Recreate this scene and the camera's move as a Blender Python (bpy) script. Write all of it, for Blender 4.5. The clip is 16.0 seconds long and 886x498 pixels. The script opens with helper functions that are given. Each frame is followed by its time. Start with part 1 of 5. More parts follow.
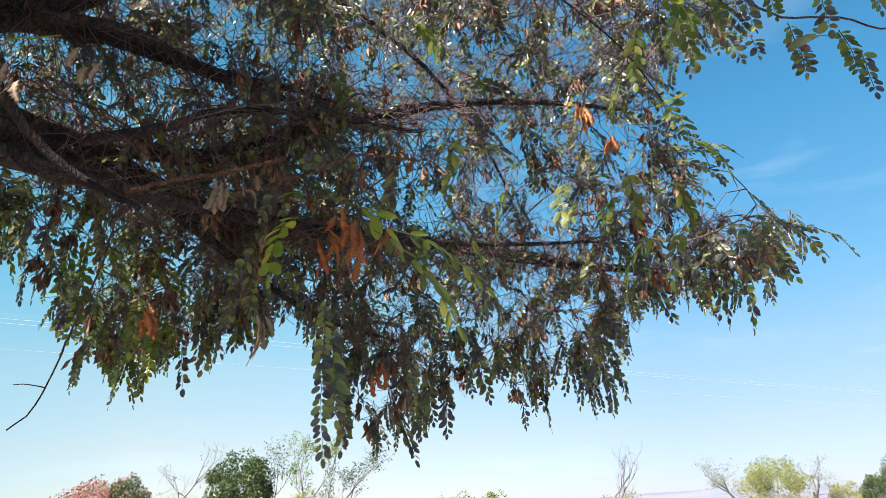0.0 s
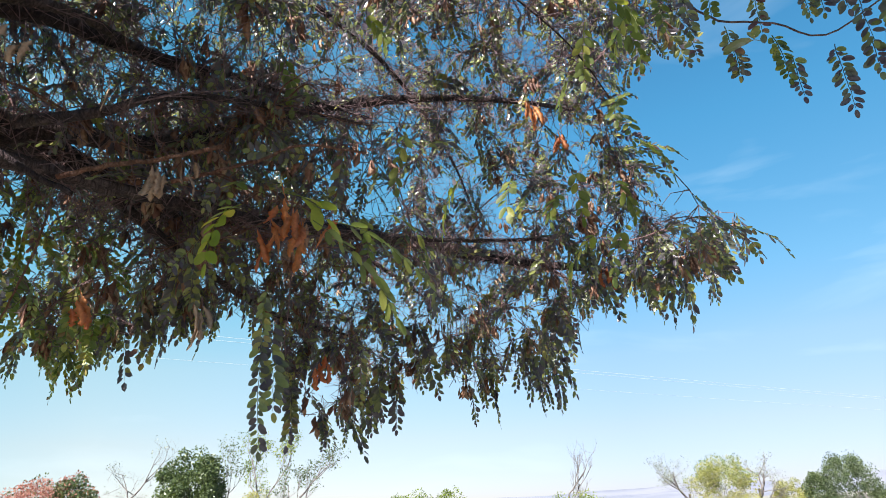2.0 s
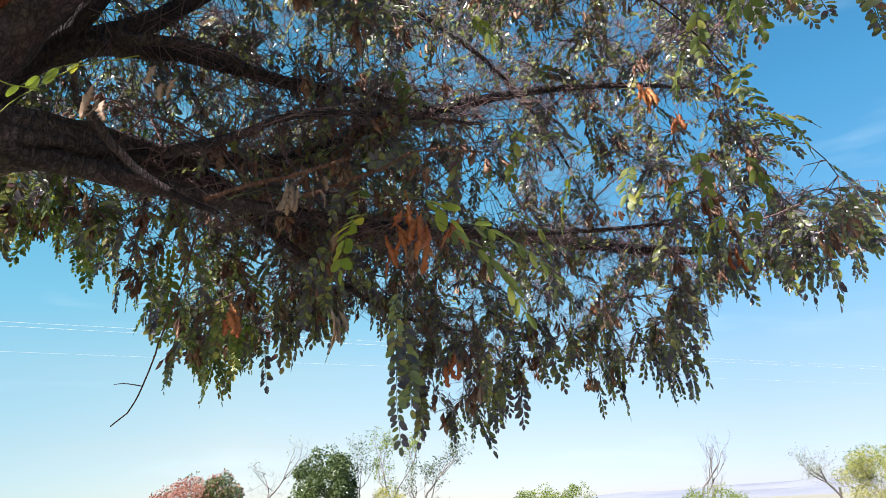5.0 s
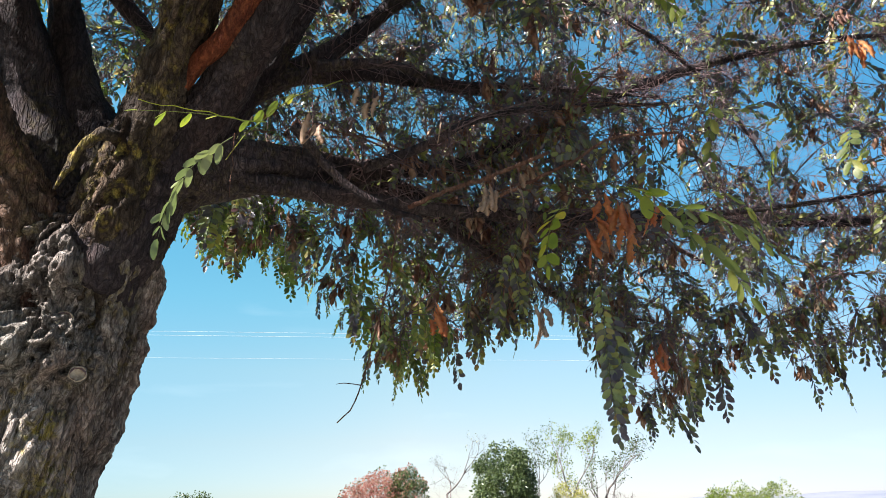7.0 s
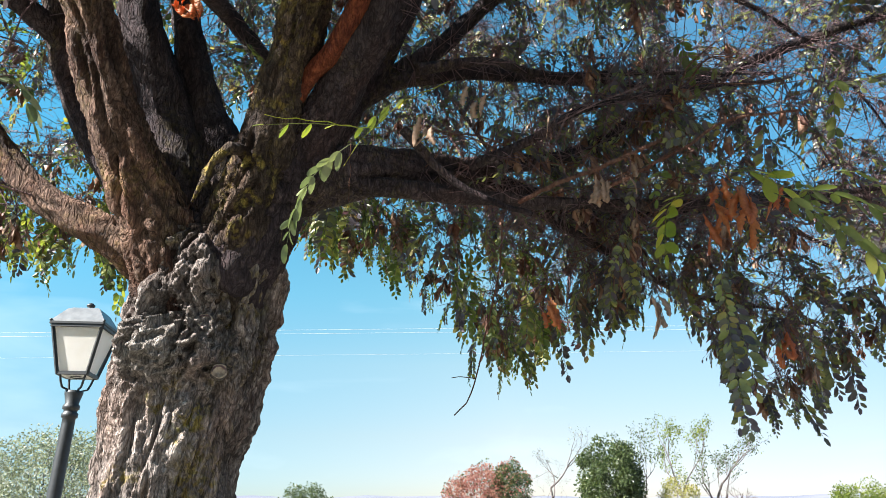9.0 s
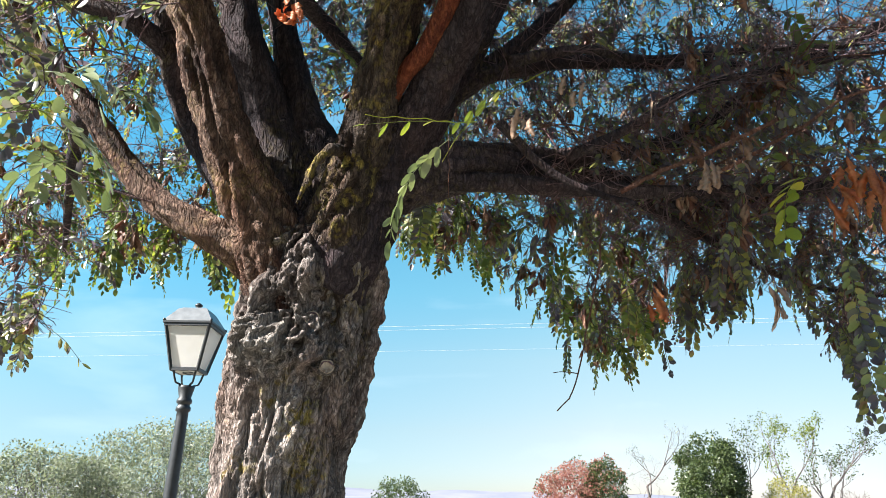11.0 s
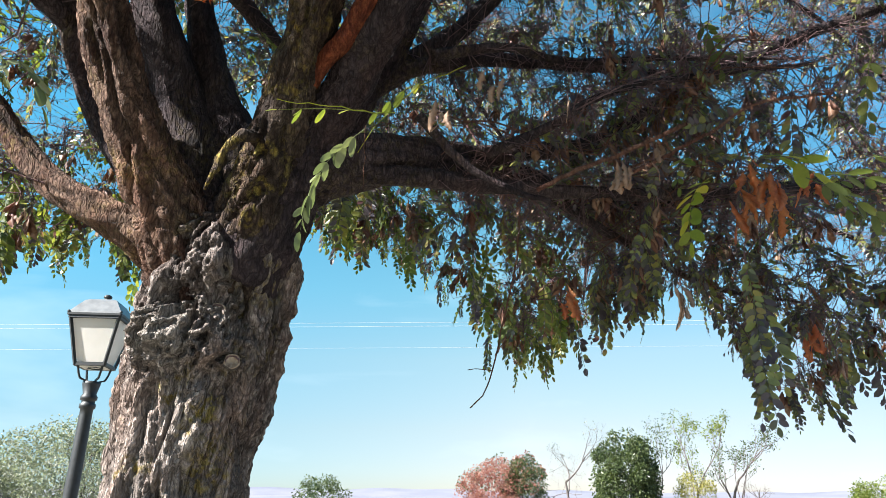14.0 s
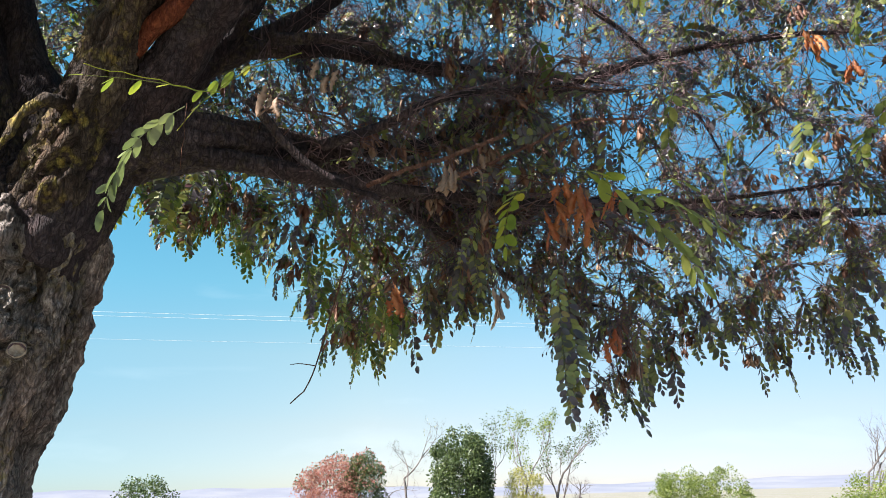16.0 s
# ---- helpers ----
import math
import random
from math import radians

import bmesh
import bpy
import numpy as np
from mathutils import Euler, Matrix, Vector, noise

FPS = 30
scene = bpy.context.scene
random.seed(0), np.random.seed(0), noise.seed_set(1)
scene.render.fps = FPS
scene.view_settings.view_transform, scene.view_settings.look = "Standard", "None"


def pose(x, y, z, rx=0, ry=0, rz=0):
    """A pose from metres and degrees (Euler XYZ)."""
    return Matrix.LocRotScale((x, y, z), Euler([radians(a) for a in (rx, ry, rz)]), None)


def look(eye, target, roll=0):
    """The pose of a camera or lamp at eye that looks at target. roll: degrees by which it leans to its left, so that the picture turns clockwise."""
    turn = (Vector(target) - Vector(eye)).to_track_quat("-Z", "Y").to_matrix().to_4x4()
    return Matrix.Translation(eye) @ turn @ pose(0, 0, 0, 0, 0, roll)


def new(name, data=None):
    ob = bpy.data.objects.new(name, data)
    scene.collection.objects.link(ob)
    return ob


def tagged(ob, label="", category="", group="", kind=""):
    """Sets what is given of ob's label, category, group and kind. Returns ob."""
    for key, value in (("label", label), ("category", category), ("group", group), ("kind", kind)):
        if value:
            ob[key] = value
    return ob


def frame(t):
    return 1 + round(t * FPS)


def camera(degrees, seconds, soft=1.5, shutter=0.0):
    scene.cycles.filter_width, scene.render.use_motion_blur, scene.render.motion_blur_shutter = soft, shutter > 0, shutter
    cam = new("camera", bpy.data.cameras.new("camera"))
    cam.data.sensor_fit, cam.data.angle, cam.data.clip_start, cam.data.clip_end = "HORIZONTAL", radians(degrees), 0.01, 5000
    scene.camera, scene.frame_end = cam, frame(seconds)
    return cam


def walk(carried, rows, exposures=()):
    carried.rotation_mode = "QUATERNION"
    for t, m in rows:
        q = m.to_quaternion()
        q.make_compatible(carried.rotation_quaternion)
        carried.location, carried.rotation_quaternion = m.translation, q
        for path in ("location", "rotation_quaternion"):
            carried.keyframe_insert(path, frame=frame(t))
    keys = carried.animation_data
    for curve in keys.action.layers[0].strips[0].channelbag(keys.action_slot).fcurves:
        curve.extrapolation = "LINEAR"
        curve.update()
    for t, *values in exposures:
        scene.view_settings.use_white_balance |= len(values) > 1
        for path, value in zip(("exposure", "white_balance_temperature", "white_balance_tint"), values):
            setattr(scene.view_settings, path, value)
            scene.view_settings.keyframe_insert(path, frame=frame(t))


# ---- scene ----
import collections

cam = camera(68.1, 16.0, 0.55)
PATH = [
    (0, (0.514, 0.161, 1.791), (0.294, 2.001, 2.542), -2.5),
    (0.5, (0.532, 0.167, 1.79), (0.37, 2.016, 2.534), -2.8),
    (1, (0.547, 0.166, 1.782), (0.421, 2.019, 2.522), -2.9),
    (1.5, (0.557, 0.163, 1.776), (0.453, 2.018, 2.516), -2.8),
    (2, (0.554, 0.172, 1.78), (0.45, 2.027, 2.521), -2.8),
    (2.5, (0.558, 0.175, 1.778), (0.445, 2.031, 2.513), -2.8),
    (3, (0.553, 0.175, 1.78), (0.4, 2.025, 2.523), -2.8),
    (5.5, (0.506, 0.139, 1.776), (-0.016, 1.92, 2.522), -2.6),
    (6, (0.484, 0.129, 1.778), (-0.132, 1.877, 2.53), -2.2),
    (6.5, (0.466, 0.122, 1.778), (-0.25, 1.831, 2.529), -1.9),
    (7, (0.44, 0.108, 1.777), (-0.441, 1.74, 2.525), -1.5),
    (7.5, (0.433, 0.099, 1.776), (-0.524, 1.689, 2.523), -1.6),
    (8, (0.428, 0.089, 1.774), (-0.557, 1.662, 2.519), -1.1),
    (8.5, (0.423, 0.079, 1.774), (-0.626, 1.613, 2.513), -0.7),
    (9, (0.415, 0.061, 1.771), (-0.706, 1.545, 2.507), -0.6),
    (9.5, (0.413, 0.048, 1.771), (-0.766, 1.483, 2.512), 0.1),
    (10, (0.402, 0.044, 1.77), (-0.845, 1.424, 2.506), 0.2),
    (12.5, (0.371, 0.053, 1.774), (-0.973, 1.348, 2.493), 1.2),
    (13, (0.375, 0.062, 1.771), (-0.924, 1.403, 2.49), 0.8),
    (13.5, (0.38, 0.073, 1.772), (-0.862, 1.463, 2.496), 0.4),
    (14, (0.389, 0.09, 1.773), (-0.772, 1.551, 2.492), -0.0),
    (14.5, (0.405, 0.101, 1.772), (-0.662, 1.63, 2.495), -0.6),
    (15, (0.417, 0.11, 1.772), (-0.558, 1.699, 2.495), -0.8),
    (15.5, (0.429, 0.123, 1.772), (-0.45, 1.772, 2.485), -1.3),
    (16, (0.441, 0.129, 1.769), (-0.346, 1.826, 2.475), -1.5),
]
# the camera opens up a little while it looks into the dark crown by the trunk
EXPOSURES = ((0.0, 2.03), (5.5, 2.04), (7.5, 2.1), (12.5, 2.14), (14.5, 2.1), (16.0, 2.05))
walk(cam, [(t, look(eye, target, roll)) for t, eye, target, roll in PATH], EXPOSURES)

# ---- world, sun, exposure ----
SUN_AZ, SUN_EL = -158.0, 37.0          # degrees: bearing from +y towards +x, height
world = bpy.data.worlds.new("sky")
scene.world = world
world.use_nodes = True
wn, wl = world.node_tree.nodes, world.node_tree.links
wn.clear()
w_out = wn.new("ShaderNodeOutputWorld")
w_tc = wn.new("ShaderNodeTexCoord")
w_bg = wn.new("ShaderNodeBackground")
w_sky = wn.new("ShaderNodeTexSky")
w_sky.sky_type = "NISHITA"
w_sky.sun_disc = False
w_sky.sun_elevation = radians(SUN_EL)
w_sky.sun_rotation = radians(SUN_AZ)
w_sky.altitude = 700
w_sky.air_density, w_sky.dust_density, w_sky.ozone_density = 1.0, 0.05, 1.2
w_bg.inputs["Strength"].default_value = 0.08
# thin high haze and wisps, brighter than the blue behind them
w_map = wn.new("ShaderNodeMapping")
w_map.inputs["Scale"].default_value = (1.3, 1.3, 5.0)
w_map.inputs["Location"].default_value = (0.4, 0.2, 0.6)
w_noise = wn.new("ShaderNodeTexNoise")
w_noise.inputs["Scale"].default_value = 2.6
w_noise.inputs["Detail"].default_value = 5.0
w_noise.inputs["Distortion"].default_value = 0.4
w_ramp = wn.new("ShaderNodeValToRGB")
w_ramp.color_ramp.elements[0].position, w_ramp.color_ramp.elements[1].position = 0.56, 0.86
w_ramp.color_ramp.elements[1].color = (0.22, 0.22, 0.22, 1)
w_mix = wn.new("ShaderNodeMixRGB")
w_mix.inputs["Color2"].default_value = (3.9, 4.5, 4.8, 1)
wl.new(w_tc.outputs["Generated"], w_map.inputs["Vector"])
wl.new(w_map.outputs["Vector"], w_noise.inputs["Vector"])
wl.new(w_noise.outputs["Fac"], w_ramp.inputs["Fac"])
wl.new(w_ramp.outputs["Color"], w_mix.inputs["Fac"])
w_tint = wn.new("ShaderNodeMixRGB")
w_tint.blend_type = "MULTIPLY"
w_tint.inputs["Fac"].default_value = 1.0
w_split = wn.new("ShaderNodeSeparateXYZ")
w_grade = wn.new("ShaderNodeValToRGB")
for _ in range(5):
    w_grade.color_ramp.elements.new(0.5)
for el, (pos, col) in zip(w_grade.color_ramp.elements, ((0.0, (0.365, 0.41, 0.625)), (0.04, (0.465, 0.493, 0.66)), (0.1, (0.61, 0.603, 0.66)), (0.2, (0.74, 0.83, 0.8)), (0.3, (0.61, 1.0, 0.98)), (0.5, (0.46, 1.18, 1.22)), (0.75, (0.4, 1.16, 1.3)))):
    el.position, el.color = pos, (*[c / 1.4 for c in col], 1)
wl.new(w_tc.outputs["Generated"], w_split.inputs[0])
wl.new(w_split.outputs["Z"], w_grade.inputs["Fac"])
wl.new(w_grade.outputs["Color"], w_tint.inputs["Color2"])
wl.new(w_sky.outputs["Color"], w_tint.inputs["Color1"])
# the haze is thicker towards the valley
w_side = wn.new("ShaderNodeValToRGB")
w_side.color_ramp.elements.new(0.5)
for el, (pos, col) in zip(w_side.color_ramp.elements, ((0.06, (1.03, 1.24, 1.15)), (0.24, (1.36, 1.23, 1.03)), (0.6, (0.95, 0.92, 0.95)))):
    el.position, el.color = pos, (*[c / 1.2 for c in col], 1)
w_half = wn.new("ShaderNodeMath")
w_half.operation = "MULTIPLY_ADD"
w_half.inputs[1].default_value = w_half.inputs[2].default_value = 0.5
w_both = wn.new("ShaderNodeMixRGB")
w_both.blend_type = "MULTIPLY"
w_both.inputs["Fac"].default_value = 1.0
wl.new(w_split.outputs["X"], w_half.inputs[0])
wl.new(w_half.outputs[0], w_side.inputs["Fac"])
wl.new(w_tint.outputs["Color"], w_both.inputs["Color1"])
wl.new(w_side.outputs["Color"], w_both.inputs["Color2"])
wl.new(w_both.outputs["Color"], w_mix.inputs["Color1"])
wl.new(w_mix.outputs["Color"], w_bg.inputs["Color"])
wl.new(w_bg.outputs["Background"], w_out.inputs["Surface"])

sun_data = bpy.data.lights.new("sun", "SUN")
sun_data.energy, sun_data.angle, sun_data.color = 5.0, radians(0.53), (1.0, 0.965, 0.91)
sun = new("sun", sun_data)
sun_way = Vector((math.sin(radians(SUN_AZ)) * math.cos(radians(SUN_EL)), math.cos(radians(SUN_AZ)) * math.cos(radians(SUN_EL)), math.sin(radians(SUN_EL))))
sun.matrix_world = look(sun_way * 60, (0, 0, 0))


# ---- materials ----
class Mat:
    """A node material, built step by step."""

    def __init__(self, name):
        self.m = bpy.data.materials.new(name)
        self.m.use_nodes = True
        self.n, self.l = self.m.node_tree.nodes, self.m.node_tree.links
        self.bsdf = self.n["Principled BSDF"]
        self.out = self.n["Material Output"]

    def node(self, kind, **values):
        node = self.n.new(kind)
        for key, value in values.items():
            node.inputs[key.replace("_", " ")].default_value = value
        return node

    def coords(self, scale=(1, 1, 1)):
        tc, mp = self.n.new("ShaderNodeTexCoord"), self.n.new("ShaderNodeMapping")
        mp.inputs["Scale"].default_value = scale
        self.l.new(tc.outputs["Object"], mp.inputs["Vector"])
        return mp.outputs["Vector"]

    def noise(self, scale, detail=4.0, stretch=(1, 1, 1), rough=0.55, distort=0.0):
        node = self.node("ShaderNodeTexNoise", Scale=scale, Detail=detail, Roughness=rough, Distortion=distort)
        self.l.new(self.coords(stretch), node.inputs["Vector"])
        return node.outputs["Fac"]

    def ramp(self, fac, *stops):
        node = self.n.new("ShaderNodeValToRGB")
        e = node.color_ramp.elements
        while len(e) < len(stops):
            e.new(0.5)
        for el, (pos, col) in zip(e, stops):
            el.position, el.color = pos, (*col, 1) if len(col) == 3 else col
        self.l.new(fac, node.inputs["Fac"])
        return node.outputs["Color"]

    def mix(self, fac, a, b, blend="MIX"):
        node = self.n.new("ShaderNodeMixRGB")
        node.blend_type = blend
        for sock, v in zip(("Fac", "Color1", "Color2"), (fac, a, b)):
            if isinstance(v, (int, float)):
                node.inputs[sock].default_value = v
            elif isinstance(v, tuple):
                node.inputs[sock].default_value = (*v, 1)
            else:
                self.l.new(v, node.inputs[sock])
        return node.outputs["Color"]

    def bump(self, height, strength=0.5, distance=0.01):
        node = self.node("ShaderNodeBump", Strength=strength, Distance=distance)
        self.l.new(height, node.inputs["Height"])
        self.l.new(node.outputs["Normal"], self.bsdf.inputs["Normal"])
        return self

    def base(self, colour, rough=0.8, metal=0.0):
        if isinstance(colour, tuple):
            self.bsdf.inputs["Base Color"].default_value = (*colour, 1)
        else:
            self.l.new(colour, self.bsdf.inputs["Base Color"])
        self.bsdf.inputs["Roughness"].default_value = rough
        self.bsdf.inputs["Metallic"].default_value = metal
        return self


def leaf_material(name, stops, glow, share=0.42, rough=0.42, patch=5.0, mottle=0.25):
    """Thin leaf: a glossy skin over light that comes through. Colours vary leaflet by leaflet and patch by patch."""
    m = Mat(name)
    geo = m.n.new("ShaderNodeNewGeometry")
    obj = m.n.new("ShaderNodeObjectInfo")
    pos = m.node("ShaderNodeTexNoise", Scale=patch, Detail=2.0)
    m.l.new(geo.outputs["Position"], pos.inputs["Vector"])
    add = m.n.new("ShaderNodeMath")
    add.operation = "MULTIPLY_ADD"
    add.inputs[1].default_value = 0.75
    m.l.new(geo.outputs["Random Per Island"], add.inputs[0])
    off = m.n.new("ShaderNodeMath")
    off.operation = "MULTIPLY_ADD"
    off.inputs[1].default_value, off.inputs[2].default_value = 1.1, -0.42
    m.l.new(pos.outputs["Fac"], off.inputs[0])
    m.l.new(off.outputs[0], add.inputs[2])
    colour = m.ramp(add.outputs[0], *stops)
    vein = m.noise(160.0 if mottle < 0.5 else 110.0, 2.0 if mottle < 0.5 else 5.0)
    colour = m.mix(mottle, colour, m.ramp(vein, (0.3, (0.55, 0.5, 0.4)), (0.7, (1.0, 1.0, 1.0))), "MULTIPLY")
    m.base(colour, rough)
    m.bsdf.inputs["Specular IOR Level"].default_value = 0.45
    tr = m.n.new("ShaderNodeBsdfTranslucent")
    m.l.new(m.mix(1.0, colour, glow, "MULTIPLY"), tr.inputs["Color"])
    mx = m.n.new("ShaderNodeMixShader")
    mx.inputs["Fac"].default_value = share
    m.l.new(m.bsdf.outputs[0], mx.inputs[1])
    m.l.new(tr.outputs[0], mx.inputs[2])
    m.l.new(mx.outputs[0], m.out.inputs["Surface"])
    return m.m


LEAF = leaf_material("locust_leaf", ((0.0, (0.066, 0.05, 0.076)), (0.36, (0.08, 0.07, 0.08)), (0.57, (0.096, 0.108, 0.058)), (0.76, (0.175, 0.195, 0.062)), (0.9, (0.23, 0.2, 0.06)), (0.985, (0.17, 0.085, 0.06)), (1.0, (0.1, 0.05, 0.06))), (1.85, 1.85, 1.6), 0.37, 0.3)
# lighter, yellower copy of LEAF with sunlight painted into the colour
LEAF_SUN_TINT = leaf_material("sun_tinted_locust_leaf", ((0.0, (0.045, 0.06, 0.03)), (0.35, (0.075, 0.105, 0.035)), (0.6, (0.13, 0.16, 0.05)), (0.8, (0.24, 0.24, 0.07)), (0.95, (0.14, 0.08, 0.045))), (1.9, 2.0, 0.8), 0.38)
LEAF_YELLOW = leaf_material("yellowing_leaf", ((0.0, (0.09, 0.13, 0.025)), (0.6, (0.17, 0.2, 0.03)), (1.0, (0.38, 0.3, 0.05))), (2.0, 2.0, 0.6))
LEAF_BROAD = leaf_material("broad_olive_leaf", ((0.0, (0.06, 0.075, 0.026)), (0.55, (0.1, 0.125, 0.036)), (1.0, (0.22, 0.21, 0.05))), (1.8, 1.9, 0.7))
LEAF_PALE = leaf_material("pale_leaf", ((0.0, (0.1, 0.13, 0.065)), (0.6, (0.16, 0.19, 0.1)), (1.0, (0.22, 0.24, 0.13))), (1.3, 1.4, 0.8), 0.24, 0.36)
POD = leaf_material("dry_pod", ((0.0, (0.13, 0.06, 0.05)), (0.4, (0.22, 0.1, 0.065)), (0.7, (0.33, 0.19, 0.13)), (1.0, (0.36, 0.27, 0.19))), (1.5, 1.1, 0.8), 0.25, 0.55, 3.0, 0.8)
POD_TAN = leaf_material("pale_pod", ((0.0, (0.26, 0.14, 0.08)), (0.5, (0.38, 0.25, 0.18)), (1.0, (0.5, 0.38, 0.3))), (1.4, 1.2, 0.9), 0.25, 0.55, 3.0, 0.8)
POD_RED = leaf_material("rusty_pod", ((0.0, (0.22, 0.08, 0.05)), (0.5, (0.42, 0.165, 0.07)), (1.0, (0.58, 0.32, 0.13))), (1.9, 1.3, 0.7), 0.5, 0.5, 9.0, 0.8)


def warp_of(m):
    """Noise round zero, to fray the edges of patches."""
    w = m.node("ShaderNodeTexNoise", Scale=16.0, Detail=4.0)
    tc = m.n.new("ShaderNodeTexCoord")
    m.l.new(tc.outputs["Object"], w.inputs["Vector"])
    return m.mix(1.0, w.outputs["Color"], (0.5, 0.5, 0.5), "SUBTRACT")


def bark_material(name, low, mid, high, lichen=0.5, relief=True, patches=(), bare=()):
    """Cracked bark; patches are (place, reach, strength) of single yellow lichen growths, bare those of grey weathered
    wood brightened to paint in sunlight.
    """
    m = Mat(name)
    fine = m.noise(70.0, 6.0, (1, 1, 0.35), 0.65)
    broad = m.noise(5.0, 4.0, (1, 1, 0.6))
    c = m.ramp(fine, (0.25, low), (0.5, mid), (0.75, high))
    # low relief goes darker: brown inner bark with furrow shade painted in
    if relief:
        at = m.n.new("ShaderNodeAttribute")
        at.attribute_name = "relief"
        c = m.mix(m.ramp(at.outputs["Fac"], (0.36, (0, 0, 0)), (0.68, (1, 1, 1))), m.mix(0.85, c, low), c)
    c = m.mix(m.ramp(broad, (0.4, (0, 0, 0)), (0.65, (0.5, 0.5, 0.5))), c, m.mix(0.5, c, tuple(min(1, 1.5 * v) for v in high)))
    moss = m.ramp(m.noise(4.2, 5.0, (1, 1, 0.5), 0.6, 0.6), (0.52, (0, 0, 0)), (0.62, (lichen, lichen, lichen)))
    moss2 = m.ramp(m.noise(60.0, 3.0), (0.42, (0, 0, 0)), (0.6, (1, 1, 1)))
    red = m.ramp(m.noise(9.0, 4.0, (1, 1, 0.3)), (0.45, (0, 0, 0)), (0.66, (0.4, 0.4, 0.4)))
    c = m.mix(red, c, m.mix(1.0, c, (1.1, 0.72, 0.55), "MULTIPLY"))
    # weathered wood tone, paled to paint in the sunlit burl
    grey = m.ramp(m.noise(80.0, 6.0, (1, 1, 0.4), 0.7), (0.3, (0.2, 0.175, 0.155)), (0.6, (0.62, 0.58, 0.53)))
    for k, (place, reach, strength) in enumerate((*patches, *bare)):
        far = m.n.new("ShaderNodeVectorMath")
        far.operation = "DISTANCE"
        far.inputs[1].default_value = place
        tc = m.n.new("ShaderNodeTexCoord")
        m.l.new(m.mix(0.13, tc.outputs["Object"], warp_of(m), "ADD"), far.inputs[0])
        near = m.n.new("ShaderNodeMapRange")
        near.inputs["From Min"].default_value, near.inputs["From Max"].default_value = reach, reach * 0.55
        near.inputs["To Max"].default_value = strength
        m.l.new(far.outputs["Value"], near.inputs["Value"])
        if k < len(patches):
            moss = m.mix(1.0, moss, near.outputs[0], "LIGHTEN")
        else:
            c = m.mix(near.outputs[0], c, m.mix(0.35, grey, c, "MULTIPLY"))
    c = m.mix(m.mix(1.0, moss, moss2, "MULTIPLY"), c, m.ramp(m.noise(25.0), (0.3, (0.27, 0.17, 0.03)), (0.7, (0.36, 0.31, 0.09))))
    warp = m.node("ShaderNodeTexNoise", Scale=14.0, Detail=4.0)
    m.l.new(m.coords((1, 1, 0.3)), warp.inputs["Vector"])
    bent = m.mix(0.12, m.coords((1, 1, 0.3)), warp.outputs["Color"])
    lines = []
    for size in (55.0, 130.0):
        crack = m.node("ShaderNodeTexVoronoi", Scale=size)
        crack.feature = "DISTANCE_TO_EDGE"
        m.l.new(bent, crack.inputs["Vector"])
        lines.append(crack.outputs["Distance"])
    # both crack networks drawn as darker lines
    crack_tone = m.mix(1.0, m.ramp(lines[0], (0.0, (0.12, 0.1, 0.1)), (0.15, (1, 1, 1))), m.ramp(lines[1], (0.0, (0.45, 0.42, 0.4)), (0.12, (1, 1, 1))), "MULTIPLY")
    c = m.mix(0.65 if lichen else 0.3, c, crack_tone, "MULTIPLY")
    m.base(c, 0.92)
    m.bsdf.inputs["Specular IOR Level"].default_value = 0.2
    rough = m.mix(0.45, m.mix(0.35, m.ramp(lines[0], (0.0, (0, 0, 0)), (0.22, (1, 1, 1))), m.ramp(lines[1], (0.0, (0, 0, 0)), (0.2, (1, 1, 1)))), m.noise(140.0, 8.0, (1, 1, 0.4), 0.75))
    m.bump(rough, 1.0, 0.018)
    return m.m


FOOT = Vector((-1.33, 1.03, 0.0))        # where the tree stands
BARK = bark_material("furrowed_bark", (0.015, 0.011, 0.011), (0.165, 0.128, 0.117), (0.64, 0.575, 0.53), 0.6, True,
                     [(Vector(p) - FOOT, r, s) for p, r, s in (((-1.1, 0.916, 2.02), 0.04, 0.9), ((-1.05, 0.99, 1.98), 0.045, 1.0), ((-1.07, 0.95, 1.93), 0.035, 0.8), ((-1.167, 0.89, 1.85), 0.035, 0.9), ((-1.075, 1.03, 1.86), 0.08, 0.8), ((-0.99, 1.05, 2.3), 0.1, 0.5), ((-1.05, 0.93, 2.06), 0.03, 0.8))],
                     [(Vector(p) - FOOT, r, s) for p, r, s in (((-1.06, 0.85, 2.15), 0.1, 0.75), ((-1.0, 0.89, 2.22), 0.05, 0.75), ((-0.985, 0.87, 2.245), 0.025, 1.0), ((-1.0, 0.96, 2.16), 0.06, 0.4))])
# limb barks darker than BARK: the crown's shade is put into their colour
BARK_LIMB_SHADED = bark_material("shaded_limb_bark", (0.022, 0.017, 0.023), (0.055, 0.041, 0.047), (0.15, 0.112, 0.112), 0.15)
BARK_LICHEN = bark_material("lichened_limb_bark", (0.017, 0.011, 0.011), (0.066, 0.046, 0.036), (0.23, 0.175, 0.13), 0.75, True,
                            [(Vector(p) - FOOT, r, s) for p, r, s in (((-0.89, 0.96, 2.5), 0.035, 1.0), ((-0.87, 0.95, 2.6), 0.035, 1.0), ((-0.9, 0.95, 2.42), 0.035, 1.0), ((-0.8, 0.95, 2.76), 0.04, 0.7), ((-0.77, 0.94, 2.93), 0.04, 0.9), ((-0.93, 0.95, 2.36), 0.03, 0.8), ((-0.885, 0.86, 2.58), 0.05, 1.0), ((-0.905, 0.84, 2.49), 0.05, 1.0))])
